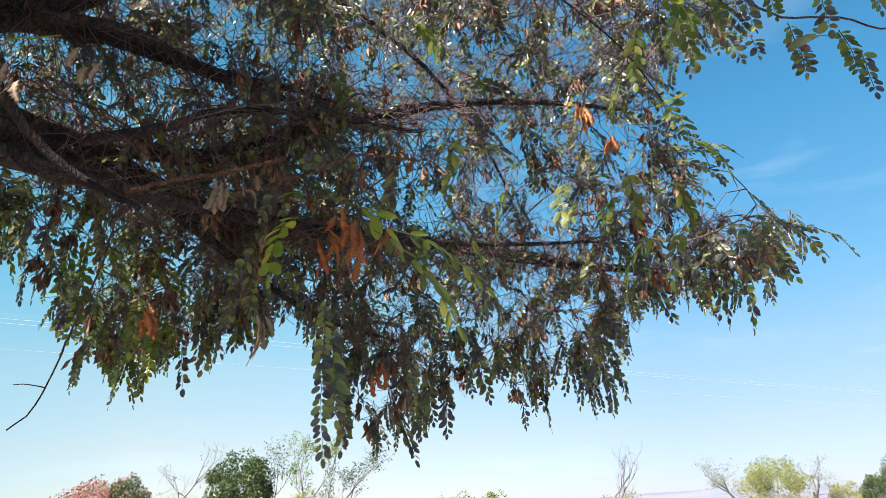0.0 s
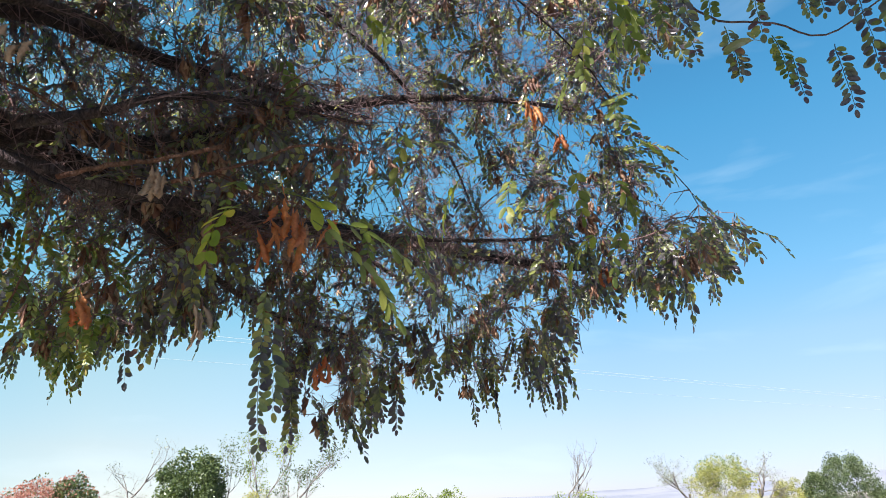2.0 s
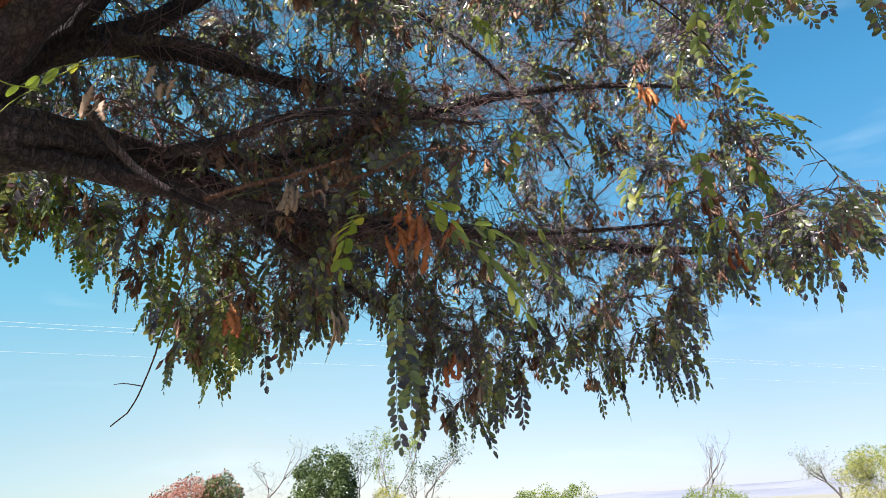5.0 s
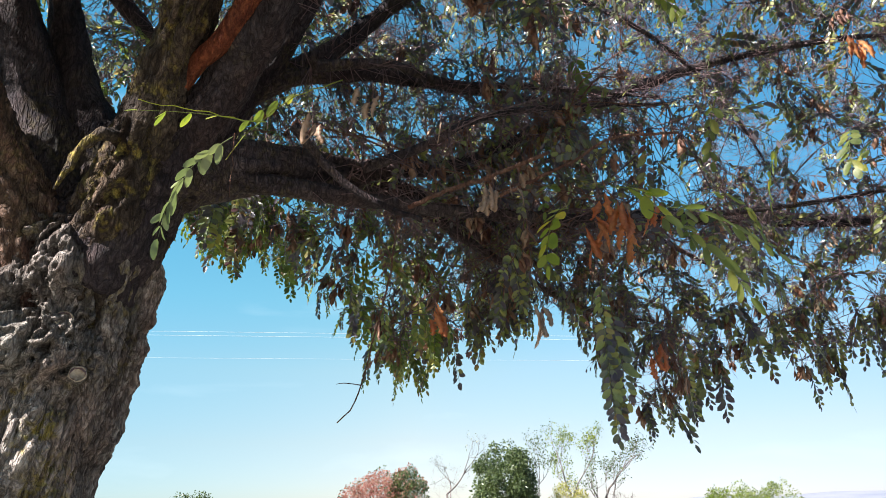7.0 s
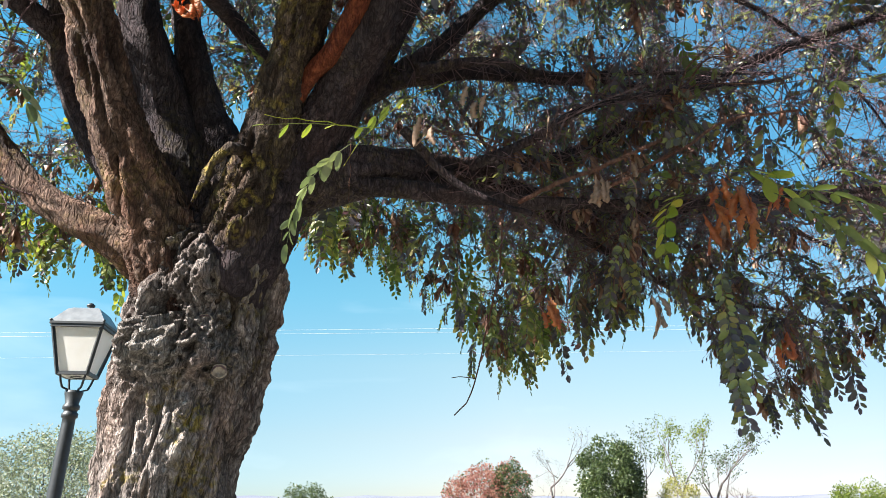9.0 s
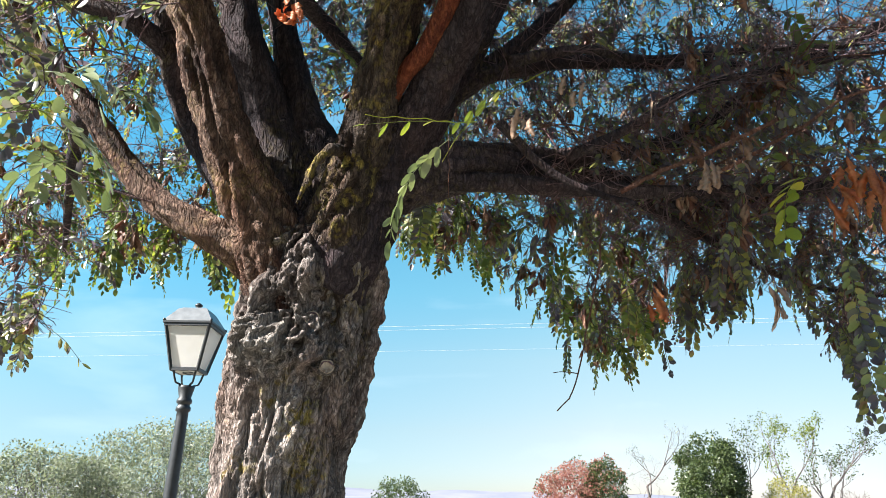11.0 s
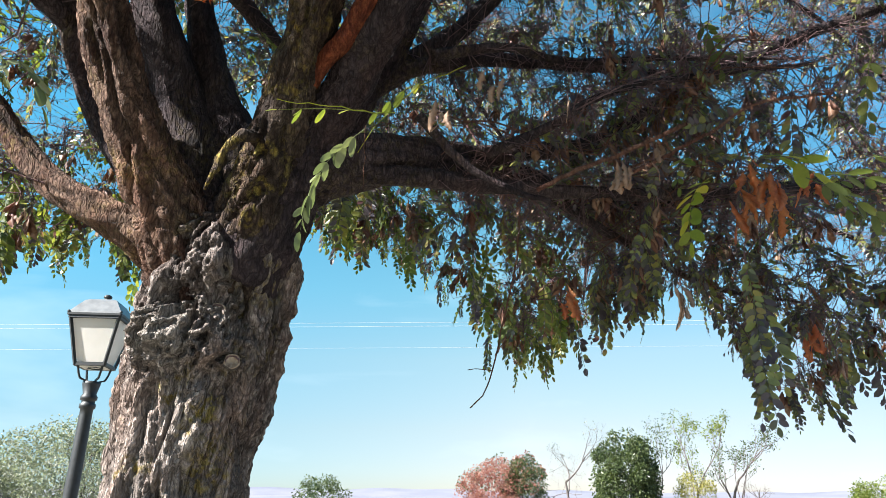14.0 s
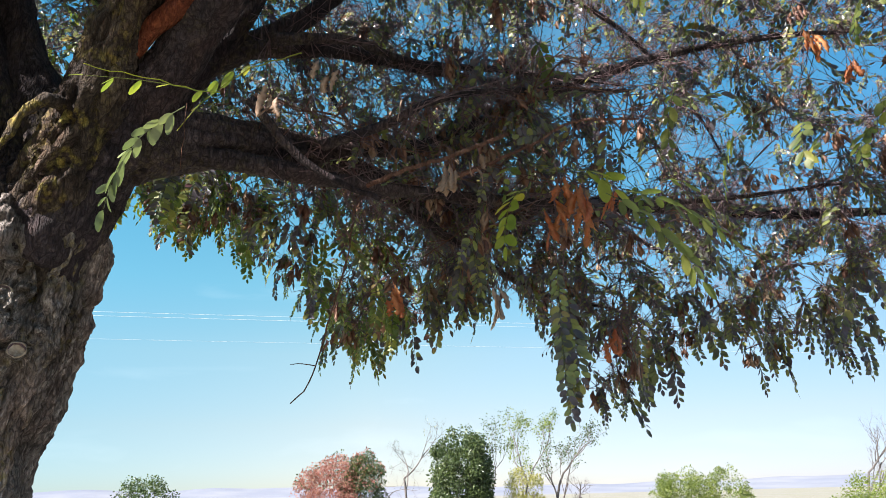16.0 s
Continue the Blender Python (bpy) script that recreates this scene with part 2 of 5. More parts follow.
BARK_RED = bark_material("reddish_limb_bark", (0.018, 0.009, 0.008), (0.088, 0.043, 0.033), (0.4, 0.28, 0.21), 0.3)
BARE_WOOD = bark_material("red_bare_wood", (0.035, 0.009, 0.008), (0.13, 0.03, 0.018), (0.4, 0.13, 0.055), 0.0)
TWIG = bark_material("twig_bark", (0.08, 0.05, 0.065), (0.15, 0.098, 0.112), (0.28, 0.195, 0.19), 0.0, False)
STICK = bark_material("dry_stick", (0.06, 0.03, 0.022), (0.13, 0.062, 0.045), (0.27, 0.16, 0.12), 0.0, False)
END_GRAIN = Mat("cut_wood")
END_GRAIN.base(END_GRAIN.ramp(END_GRAIN.noise(90.0, 5.0), (0.3, (0.22, 0.15, 0.1)), (0.7, (0.45, 0.36, 0.27))), 0.9)
END_GRAIN = END_GRAIN.m
IRON = Mat("black_iron")
IRON.base(IRON.ramp(IRON.noise(30.0, 5.0), (0.3, (0.01, 0.012, 0.014)), (0.7, (0.022, 0.025, 0.028))), 0.5).bump(IRON.noise(200.0), 0.15, 0.002)
IRON = IRON.m
LAMP_ROOF = Mat("grey_painted_sheet")
LAMP_ROOF.base(LAMP_ROOF.ramp(LAMP_ROOF.noise(14.0, 5.0), (0.3, (0.1, 0.105, 0.11)), (0.7, (0.17, 0.175, 0.18))), 0.4)
LAMP_ROOF = LAMP_ROOF.m
MILK = Mat("milky_plastic")
MILK.base(MILK.ramp(MILK.noise(9.0, 4.0), (0.3, (0.74, 0.72, 0.68)), (0.7, (0.82, 0.8, 0.77))), 0.45)
MILK.bsdf.inputs["Transmission Weight"].default_value = 0.0
tr_ = MILK.n.new("ShaderNodeBsdfTranslucent")
tr_.inputs["Color"].default_value = (0.9, 0.88, 0.85, 1)
mx_ = MILK.n.new("ShaderNodeMixShader")
mx_.inputs["Fac"].default_value = 0.5
MILK.l.new(MILK.bsdf.outputs[0], mx_.inputs[1])
MILK.l.new(tr_.outputs[0], mx_.inputs[2])
MILK.l.new(mx_.outputs[0], MILK.out.inputs["Surface"])
MILK = MILK.m
CABLE = Mat("bright_aluminium_cable")
CABLE.base(CABLE.ramp(CABLE.noise(3.0), (0.3, (0.36, 0.37, 0.39)), (0.7, (0.45, 0.45, 0.46))), 0.5)
CABLE = CABLE.m
GROUND = Mat("dry_ground")
GROUND.base(GROUND.mix(GROUND.ramp(GROUND.noise(0.02, 6.0), (0.4, (0, 0, 0)), (0.6, (1, 1, 1))), GROUND.ramp(GROUND.noise(3.0, 8.0), (0.3, (0.14, 0.125, 0.11)), (0.7, (0.25, 0.225, 0.195))), GROUND.ramp(GROUND.noise(8.0, 8.0), (0.3, (0.13, 0.118, 0.08)), (0.7, (0.23, 0.205, 0.14)))), 0.95).bump(GROUND.noise(40.0, 8.0), 0.6, 0.03)
GROUND = GROUND.m
# blue-grey base colour paints in the haze of distance
HILL = Mat("haze_tinted_hills")
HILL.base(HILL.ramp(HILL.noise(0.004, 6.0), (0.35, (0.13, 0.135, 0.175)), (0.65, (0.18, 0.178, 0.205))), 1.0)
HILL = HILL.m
BUSH_DARK = leaf_material("evergreen_leaf", ((0.0, (0.026, 0.038, 0.015)), (0.5, (0.046, 0.066, 0.026)), (1.0, (0.11, 0.135, 0.055))), (1.8, 2.0, 0.8), 0.3, 0.35, 0.8)
BUSH_GREEN = leaf_material("bright_shrub_leaf", ((0.0, (0.053, 0.075, 0.015)), (0.5, (0.105, 0.135, 0.022)), (1.0, (0.188, 0.21, 0.045))), (1.8, 2.0, 0.8), 0.35, 0.4, 0.8)
BUSH_PINK = leaf_material("reddened_leaf", ((0.0, (0.165, 0.06, 0.049)), (0.5, (0.27, 0.112, 0.09)), (1.0, (0.33, 0.195, 0.135))), (1.6, 1.2, 1.0), 0.35, 0.5, 0.8)
# grey-green leaf colour, paled to paint in distance haze
OLIVE = leaf_material("hazed_grey_green_leaf", ((0.0, (0.12, 0.13, 0.1)), (0.5, (0.18, 0.195, 0.145)), (1.0, (0.29, 0.295, 0.24))), (1.5, 1.6, 1.0), 0.35, 0.5, 0.5)
YELLOWED = leaf_material("autumn_yellow_leaf", ((0.0, (0.12, 0.136, 0.032)), (0.5, (0.24, 0.232, 0.056)), (1.0, (0.336, 0.288, 0.12))), (1.6, 1.6, 0.8), 0.35, 0.5, 0.5)
PALE_BARK = bark_material("pale_far_bark", (0.07, 0.06, 0.056), (0.13, 0.115, 0.11), (0.22, 0.2, 0.195), 0.0, False)


# ---- mesh helpers ----
def mesh_from(name, verts, faces, mats, smooth=False, mat_index=None):
    """A mesh from arrays; faces: list of index arrays, each (n, 3) or (n, 4)."""
    me = bpy.data.meshes.new(name)
    verts = np.asarray(verts, np.float32)
    sizes = np.concatenate([np.full(len(f), f.shape[1]) for f in faces])
    loops = np.concatenate([np.asarray(f, np.int32).ravel() for f in faces])
    me.vertices.add(len(verts))
    me.vertices.foreach_set("co", verts.ravel())
    me.loops.add(len(loops))
    me.loops.foreach_set("vertex_index", loops)
    me.polygons.add(len(sizes))
    starts = np.concatenate([[0], np.cumsum(sizes)[:-1]])
    me.polygons.foreach_set("loop_start", starts.astype(np.int32))
    if mat_index is not None:
        me.polygons.foreach_set("material_index", mat_index.astype(np.int32))
    me.polygons.foreach_set("use_smooth", np.full(len(sizes), smooth))
    for m in mats if isinstance(mats, (list, tuple)) else [mats]:
        me.materials.append(m)
    me.update(calc_edges=True)
    return me


def part(name, data, material=None, parent=None, label="", kind=""):
    """Links a mesh or bmesh as one object under a thing or a part."""
    if isinstance(data, bmesh.types.BMesh):
        me = bpy.data.meshes.new(name)
        data.to_mesh(me)
        data.free()
        data = me
    if material and not len(data.materials):
        data.materials.append(material)
    ob = new(name, data)
    ob.parent = parent
    return tagged(ob, label, "", "", kind)


def spline(points, step):
    """Points along a smooth line through the given ones (Catmull-Rom)."""
    p = np.array(points, float)
    p = np.vstack([2 * p[0] - p[1], p, 2 * p[-1] - p[-2]])
    out = []
    for a, b, c, d in zip(p, p[1:], p[2:], p[3:]):
        n = max(2, int(np.linalg.norm((c - b)[:3]) / step))
        t = np.linspace(0, 1, n, endpoint=False)[:, None]
        out.append(0.5 * (2 * b + (c - a) * t + (2 * a - 5 * b + 4 * c - d) * t ** 2 + (3 * b - a - 3 * c + d) * t ** 3))
    return np.vstack([*out, p[-2][None]])


def rings(path, radii, sides, twist=0.0):
    """Rings of vertices round a path, and the angles and frames they were made with."""
    path = np.asarray(path, float)
    tan = np.gradient(path, axis=0)
    tan /= np.linalg.norm(tan, axis=1)[:, None] + 1e-9
    side = np.cross(tan[0], (0.31, 0.9, 0.2))
    side /= np.linalg.norm(side)
    us, vs = [], []
    for t in tan:
        side = side - t * (side @ t)
        side /= np.linalg.norm(side) + 1e-9
        us.append(side)
        vs.append(np.cross(t, side))
    us, vs = np.array(us), np.array(vs)
    ang = np.linspace(0, 2 * np.pi, sides, endpoint=False)
    out = us[:, None] * np.cos(ang)[None, :, None] + vs[:, None] * np.sin(ang)[None, :, None]
    return path[:, None] + out * np.asarray(radii)[:, None, None], out


def tube_faces(n, sides, first=0):
    i, j = np.meshgrid(np.arange(n - 1), np.arange(sides), indexing="ij")
    a, b = i * sides + j, i * sides + (j + 1) % sides
    return (np.stack([a, b, b + sides, a + sides], -1).reshape(-1, 4) + first).astype(np.int32)


def tube(path, radii, sides=6):
    v, _ = rings(path, radii, sides)
    return v.reshape(-1, 3), tube_faces(len(path), sides)


def joined(pieces):
    """Vertices and faces of many (verts, [faces]) pieces in one."""
    verts, faces, first = [], collections.defaultdict(list), 0
    for v, fs in pieces:
        for f in fs if isinstance(fs, list) else [fs]:
            faces[f.shape[1]].append(f + first)
        verts.append(v)
        first += len(v)
    return np.vstack(verts), [np.vstack(f) for f in faces.values()]


def bark_tube(name, points, radii, sides, step, depth, coarse, bumps=(), gnarl=None):
    """A limb or trunk with furrowed bark: ridges that run along it, broken up, and lumps. Keeps the height in "relief"."""
    raw = spline([(*p, r) for p, r in zip(points, radii)], step)
    raw = raw[[i for i in range(len(raw)) if raw[i, 2] > 1.55 or i % 5 == 0]]
    path, rad = raw[:, :3], raw[:, 3]
    v, out = rings(path, rad, sides)
    along = np.concatenate([[0], np.cumsum(np.linalg.norm(np.diff(path, axis=0), axis=1))])
    relief = np.zeros(v.shape[:2])
    for i in range(len(path)):
        for j in range(sides):
            o, r = out[i, j], rad[i]
            w = Vector((o[0] * r, o[1] * r, o[2] * r + along[i]))
            q = Vector((o[0] * r, o[1] * r, o[2] * r + along[i] * 0.14)) * coarse
            q += noise.noise_vector(q * 0.5) * 0.7
            near = noise.voronoi(q)[0]
            plate = min(1.0, (near[1] - near[0]) / 0.34) ** 0.7
            q2 = q * 0.4 + Vector((5, 2, 9))
            broad = noise.voronoi(q2 + noise.noise_vector(q2 * 1.3) * 0.6)[0]
            ridge = min(1.0, (broad[1] - broad[0]) / 0.26) ** 0.6
            long = Vector((w.x, w.y, w.z * 0.22))
            crag = 1 - 2.2 * abs(noise.noise(long * 36.0 + noise.noise_vector(w * 18.0) * 0.8))
            fine = 0.6 * noise.noise(w * 95.0) + 0.6 * crag + 0.5 * (1 - 2.2 * abs(noise.noise(long * 95.0)))
            lump = noise.noise(w * 7.0 + Vector((1, 9, 4)))
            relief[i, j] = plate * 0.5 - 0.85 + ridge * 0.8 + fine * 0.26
            v[i, j] += o * (depth * min(1.0, r / 0.05) * relief[i, j] + r * 0.13 * lump)
            if gnarl is not None:
                g = math.exp(-(np.linalg.norm(v[i, j] - gnarl[0]) / gnarl[1]) ** 2)
                if g > 0.02:
                    t = Vector((w.x, w.y, w.z * 0.6)) * 44.0
                    v[i, j] += o * g * gnarl[2] * (1.0 - 3.4 * abs(noise.noise(t + noise.noise_vector(t * 0.7) * 1.2)) + 1.1 * noise.noise(t * 2.4) - 0.8 * abs(noise.noise(t * 0.5)))
    for centre, reach, height in bumps:
        d = np.linalg.norm(v - np.array(centre), axis=2) / reach
        v += out * (height * np.exp(-d * d))[:, :, None]
    ends = np.array([path[0], path[-1]])
    n = len(path) * sides
    verts = np.vstack([v.reshape(-1, 3), ends])
    j = np.arange(sides)
    caps = np.vstack([np.stack([(j + 1) % sides, j, np.full(sides, n)], -1), np.stack([n - sides + j, n - sides + (j + 1) % sides, np.full(sides, n + 1)], -1)]).astype(np.int32)
    me = mesh_from(name, verts, [tube_faces(len(path), sides), caps], [], True)
    at = me.attributes.new("relief", "FLOAT", "POINT")
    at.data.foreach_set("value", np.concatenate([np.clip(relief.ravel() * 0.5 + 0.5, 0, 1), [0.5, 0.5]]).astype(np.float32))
    return me, path, rad


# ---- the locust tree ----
HUB = np.array((0.45, 0.10, 1.77))      # middle of the camera's path; bearings and heights are taken from here

tree = tagged(new("locust_tree"), "old black locust with furrowed bark, drooping green leaves and dry pods", "tree")
tree.location = (-1.33, 1.03, 0)
BASE = np.array((-1.33, 1.03, 0.0))


def grow(name, me, material, label="", kind="", parent=None):
    """A part of the tree, given in world places."""
    me.transform(Matrix.Translation(-Vector(BASE)))
    return part(name, me, material, parent or tree, label, kind)


nodes = []                               # the skeleton that twigs start from


def limb(name, points, radii, material=None, sides=20, step=0.02, depth=0.015, coarse=34.0, seed=True, label="", bumps=(), gnarl=None):
    me, path, rad = bark_tube(name, points, radii, sides, step, depth, coarse, bumps, gnarl)
    if seed:
        nodes.extend(path[:: max(1, int(0.06 / step))])
    return grow(name, me, material or BARK_LIMB_SHADED, label)


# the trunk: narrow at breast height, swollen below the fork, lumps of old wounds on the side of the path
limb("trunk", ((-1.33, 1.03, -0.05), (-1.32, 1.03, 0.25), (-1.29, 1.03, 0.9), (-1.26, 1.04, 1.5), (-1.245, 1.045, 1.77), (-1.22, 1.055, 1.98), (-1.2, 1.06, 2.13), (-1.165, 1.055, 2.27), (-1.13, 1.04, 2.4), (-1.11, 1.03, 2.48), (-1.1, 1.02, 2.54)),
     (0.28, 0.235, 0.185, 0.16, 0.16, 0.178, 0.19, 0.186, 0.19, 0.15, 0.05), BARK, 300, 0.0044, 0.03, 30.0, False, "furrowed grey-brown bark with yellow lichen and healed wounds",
     (((-1.02, 0.97, 2.12), 0.07, 0.03), ((-1.1, 0.85, 2.15), 0.085, 0.065), ((-1.05, 0.88, 2.12), 0.04, 0.02), ((-1.045, 0.875, 2.232), 0.03, -0.085), ((-1.1, 0.87, 2.29), 0.04, 0.035),
      ((-0.99, 0.87, 2.245), 0.018, 0.055), ((-1.0, 0.885, 2.21), 0.02, 0.045), ((-1.0, 0.9, 2.175), 0.024, 0.04), ((-1.0, 0.92, 2.145), 0.024, 0.025), ((-0.99, 0.915, 2.315), 0.028, 0.04), ((-0.98, 0.94, 2.28), 0.02, 0.025), ((-0.985, 0.95, 2.235), 0.022, -0.035),
      ((-0.99, 0.995, 2.225), 0.022, 0.035), ((-0.985, 0.975, 2.18), 0.016, 0.02), ((-0.99, 0.96, 2.13), 0.018, 0.02), ((-0.98, 0.985, 2.16), 0.014, -0.02), ((-1.0, 0.94, 2.1), 0.018, 0.018),
      ((-0.99, 1.155, 2.25), 0.026, 0.022), ((-1.015, 1.18, 2.175), 0.034, 0.028), ((-1.04, 1.18, 2.1), 0.03, 0.014), ((-1.01, 0.94, 2.02), 0.04, 0.02)), (np.array((-1.03, 0.92, 2.19)), 0.15, 0.021))

limb("limb", ((-1.17, 0.94, 2.36), (-1.24, 0.78, 2.45), (-1.37, 0.64, 2.56), (-1.45, 0.55, 2.7), (-1.51, 0.44, 2.85), (-1.59, 0.3, 3.04), (-1.66, 0.15, 3.24)), (0.065, 0.043, 0.033, 0.03, 0.028, 0.025, 0.022), BARK_RED, 40, 0.012, 0.02, 30.0)
limb("limb", ((-1.22, 0.98, 2.42), (-1.35, 0.82, 2.7), (-1.4, 0.72, 2.88), (-1.38, 0.63, 3.02), (-1.38, 0.57, 3.2), (-1.43, 0.5, 3.5)), (0.07, 0.05, 0.042, 0.04, 0.036, 0.03))
limb("branch", ((-1.37, 0.61, 3.04), (-1.37, 0.49, 3.08), (-1.46, 0.37, 3.13), (-1.57, 0.23, 3.17), (-1.72, 0.05, 3.2)), (0.034, 0.028, 0.026, 0.022, 0.015), None, 12)
limb("limb", ((-1.16, 1.02, 2.2), (-1.14, 0.93, 2.38), (-1.13, 0.81, 2.56), (-1.13, 0.7, 2.74), (-1.125, 0.62, 2.9), (-1.13, 0.54, 3.08), (-1.11, 0.45, 3.35), (-1.05, 0.3, 3.7)), (0.09, 0.1, 0.074, 0.06, 0.055, 0.053, 0.05, 0.045), BARK_RED, 72, 0.009, 0.026, 30.0)
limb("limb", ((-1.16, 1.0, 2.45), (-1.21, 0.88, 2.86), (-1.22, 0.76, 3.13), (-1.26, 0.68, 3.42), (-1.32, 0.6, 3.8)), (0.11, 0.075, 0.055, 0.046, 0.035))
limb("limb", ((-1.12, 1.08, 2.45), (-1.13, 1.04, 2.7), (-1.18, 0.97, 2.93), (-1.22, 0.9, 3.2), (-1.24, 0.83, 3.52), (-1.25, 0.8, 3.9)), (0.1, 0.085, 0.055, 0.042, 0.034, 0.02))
limb("limb", ((-1.14, 1.06, 2.2), (-1.04, 1.045, 2.4), (-0.92, 1.02, 2.6), (-0.85, 1.0, 2.79), (-0.78, 0.99, 2.97), (-0.72, 0.99, 3.17), (-0.69, 1.0, 3.46), (-0.64, 0.98, 3.9)), (0.09, 0.11, 0.084, 0.066, 0.06, 0.052, 0.045, 0.035), BARK_LICHEN, 72, 0.009, 0.022, 30.0)
limb("limb", ((-0.795, 1.025, 2.8), (-0.76, 1.035, 2.88), (-0.7, 1.05, 2.93), (-0.62, 1.06, 3.06), (-0.56, 1.07, 3.23), (-0.47, 1.07, 3.6)), (0.012, 0.023, 0.027, 0.028, 0.027, 0.024), BARE_WOOD, 20, 0.02, 0.006, 22.0, True, "bare reddish heartwood where the bark has gone")
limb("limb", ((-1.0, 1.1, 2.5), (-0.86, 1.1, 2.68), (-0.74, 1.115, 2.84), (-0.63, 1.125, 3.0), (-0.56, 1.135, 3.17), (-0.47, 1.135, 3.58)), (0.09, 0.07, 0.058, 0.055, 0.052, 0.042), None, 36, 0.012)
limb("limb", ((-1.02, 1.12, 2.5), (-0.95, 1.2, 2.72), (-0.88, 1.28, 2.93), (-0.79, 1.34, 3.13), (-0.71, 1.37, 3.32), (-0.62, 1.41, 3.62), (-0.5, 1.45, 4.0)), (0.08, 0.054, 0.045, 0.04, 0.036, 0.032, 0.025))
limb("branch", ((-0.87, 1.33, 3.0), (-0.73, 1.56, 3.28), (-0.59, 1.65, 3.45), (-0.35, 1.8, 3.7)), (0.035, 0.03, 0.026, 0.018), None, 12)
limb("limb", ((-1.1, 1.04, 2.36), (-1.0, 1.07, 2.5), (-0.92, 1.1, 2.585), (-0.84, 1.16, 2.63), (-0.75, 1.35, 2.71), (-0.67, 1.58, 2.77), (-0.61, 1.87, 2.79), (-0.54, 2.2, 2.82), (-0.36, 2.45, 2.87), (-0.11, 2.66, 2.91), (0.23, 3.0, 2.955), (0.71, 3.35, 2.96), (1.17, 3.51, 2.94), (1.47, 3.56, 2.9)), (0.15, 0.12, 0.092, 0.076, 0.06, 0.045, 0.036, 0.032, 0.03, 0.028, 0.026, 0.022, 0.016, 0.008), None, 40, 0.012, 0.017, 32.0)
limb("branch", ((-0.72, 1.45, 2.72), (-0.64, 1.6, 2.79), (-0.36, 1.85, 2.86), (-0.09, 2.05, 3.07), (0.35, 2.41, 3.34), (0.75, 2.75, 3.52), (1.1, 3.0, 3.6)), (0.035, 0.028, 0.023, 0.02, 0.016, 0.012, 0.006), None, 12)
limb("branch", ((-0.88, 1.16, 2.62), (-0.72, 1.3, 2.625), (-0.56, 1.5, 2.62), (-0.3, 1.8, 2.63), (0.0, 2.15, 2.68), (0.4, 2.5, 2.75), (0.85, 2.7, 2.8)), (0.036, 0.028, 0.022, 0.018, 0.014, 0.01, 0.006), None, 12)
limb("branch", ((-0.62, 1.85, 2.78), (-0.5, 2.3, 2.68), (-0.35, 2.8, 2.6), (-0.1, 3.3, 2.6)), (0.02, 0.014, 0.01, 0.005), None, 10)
limb("branch", ((-0.66, 0.97, 3.5), (-0.2, 1.2, 3.45), (0.35, 1.5, 3.35), (0.85, 1.9, 3.2), (1.1, 2.2, 3.05)), (0.007, 0.006, 0.005, 0.003, 0.002), None, 10)
limb("branch", ((-0.52, 1.04, 3.45), (0.0, 1.0, 3.35), (0.6, 1.05, 3.1), (1.05, 1.1, 2.85), (1.35, 1.05, 2.72)), (0.008, 0.007, 0.005, 0.004, 0.002), None, 10)
limb("branch", ((-1.5, 0.47, 2.83), (-1.7, 0.5, 2.86), (-2.1, 0.6, 2.85), (-2.6, 0.75, 2.75)), (0.03, 0.025, 0.018, 0.008), None, 10)
limb("branch", ((-1.25, 0.67, 3.45), (-1.2, 0.3, 3.7), (-0.9, -0.3, 3.8), (-0.5, -0.9, 3.7)), (0.04, 0.032, 0.022, 0.01), None, 10)
limb("branch", ((-0.66, 0.95, 3.85), (-0.2, 0.5, 4.0), (0.4, 0.0, 3.95), (0.9, -0.4, 3.8)), (0.035, 0.028, 0.018, 0.008), None, 10)
limb("branch", ((-1.23, 0.9, 3.4), (-1.5, 1.4, 3.5), (-1.7, 2.0, 3.4), (-1.8, 2.6, 3.2)), (0.035, 0.028, 0.018, 0.008), None, 10)

limb("branch", ((-0.62, 1.42, 3.6), (-0.3, 2.3, 4.0), (0.1, 3.3, 4.2), (0.4, 4.4, 4.2), (0.6, 5.4, 4.0)), (0.03, 0.018, 0.012, 0.009, 0.004), None, 10)
limb("branch", ((-0.36, 2.45, 2.87), (-0.2, 3.2, 3.1), (-0.1, 4.2, 3.3), (0.2, 5.2, 3.3)), (0.03, 0.024, 0.016, 0.007), None, 10)
limb("branch", ((-0.54, 2.2, 2.82), (-0.9, 3.0, 3.1), (-1.4, 3.9, 3.3), (-1.9, 4.8, 3.3)), (0.03, 0.024, 0.016, 0.007), None, 10)
limb("branch", ((0.23, 3.0, 2.955), (0.7, 3.9, 3.2), (1.1, 4.8, 3.4), (1.5, 5.6, 3.4)), (0.022, 0.018, 0.012, 0.006), None, 10)
limb("branch", ((-1.25, 0.8, 3.9), (-1.6, 1.8, 4.3), (-1.8, 3.0, 4.4), (-2.0, 4.2, 4.2)), (0.03, 0.026, 0.018, 0.008), None, 10)
limb("branch", ((-0.91, 1.25, 2.88), (-0.81, 1.374, 3.05), (-0.66, 1.58, 3.15), (-0.55, 1.77, 3.2), (-0.42, 1.96, 3.23), (-0.2, 2.3, 3.3)), (0.03, 0.027, 0.024, 0.02, 0.015, 0.008), None, 14)
limb("branch", ((-0.62, 1.3, 2.98), (-0.5, 1.517, 3.087), (-0.413, 1.662, 3.085), (-0.298, 1.785, 3.097), (-0.129, 1.918, 3.11), (0.2, 2.2, 3.12)), (0.016, 0.014, 0.012, 0.011, 0.009, 0.005), None, 12)
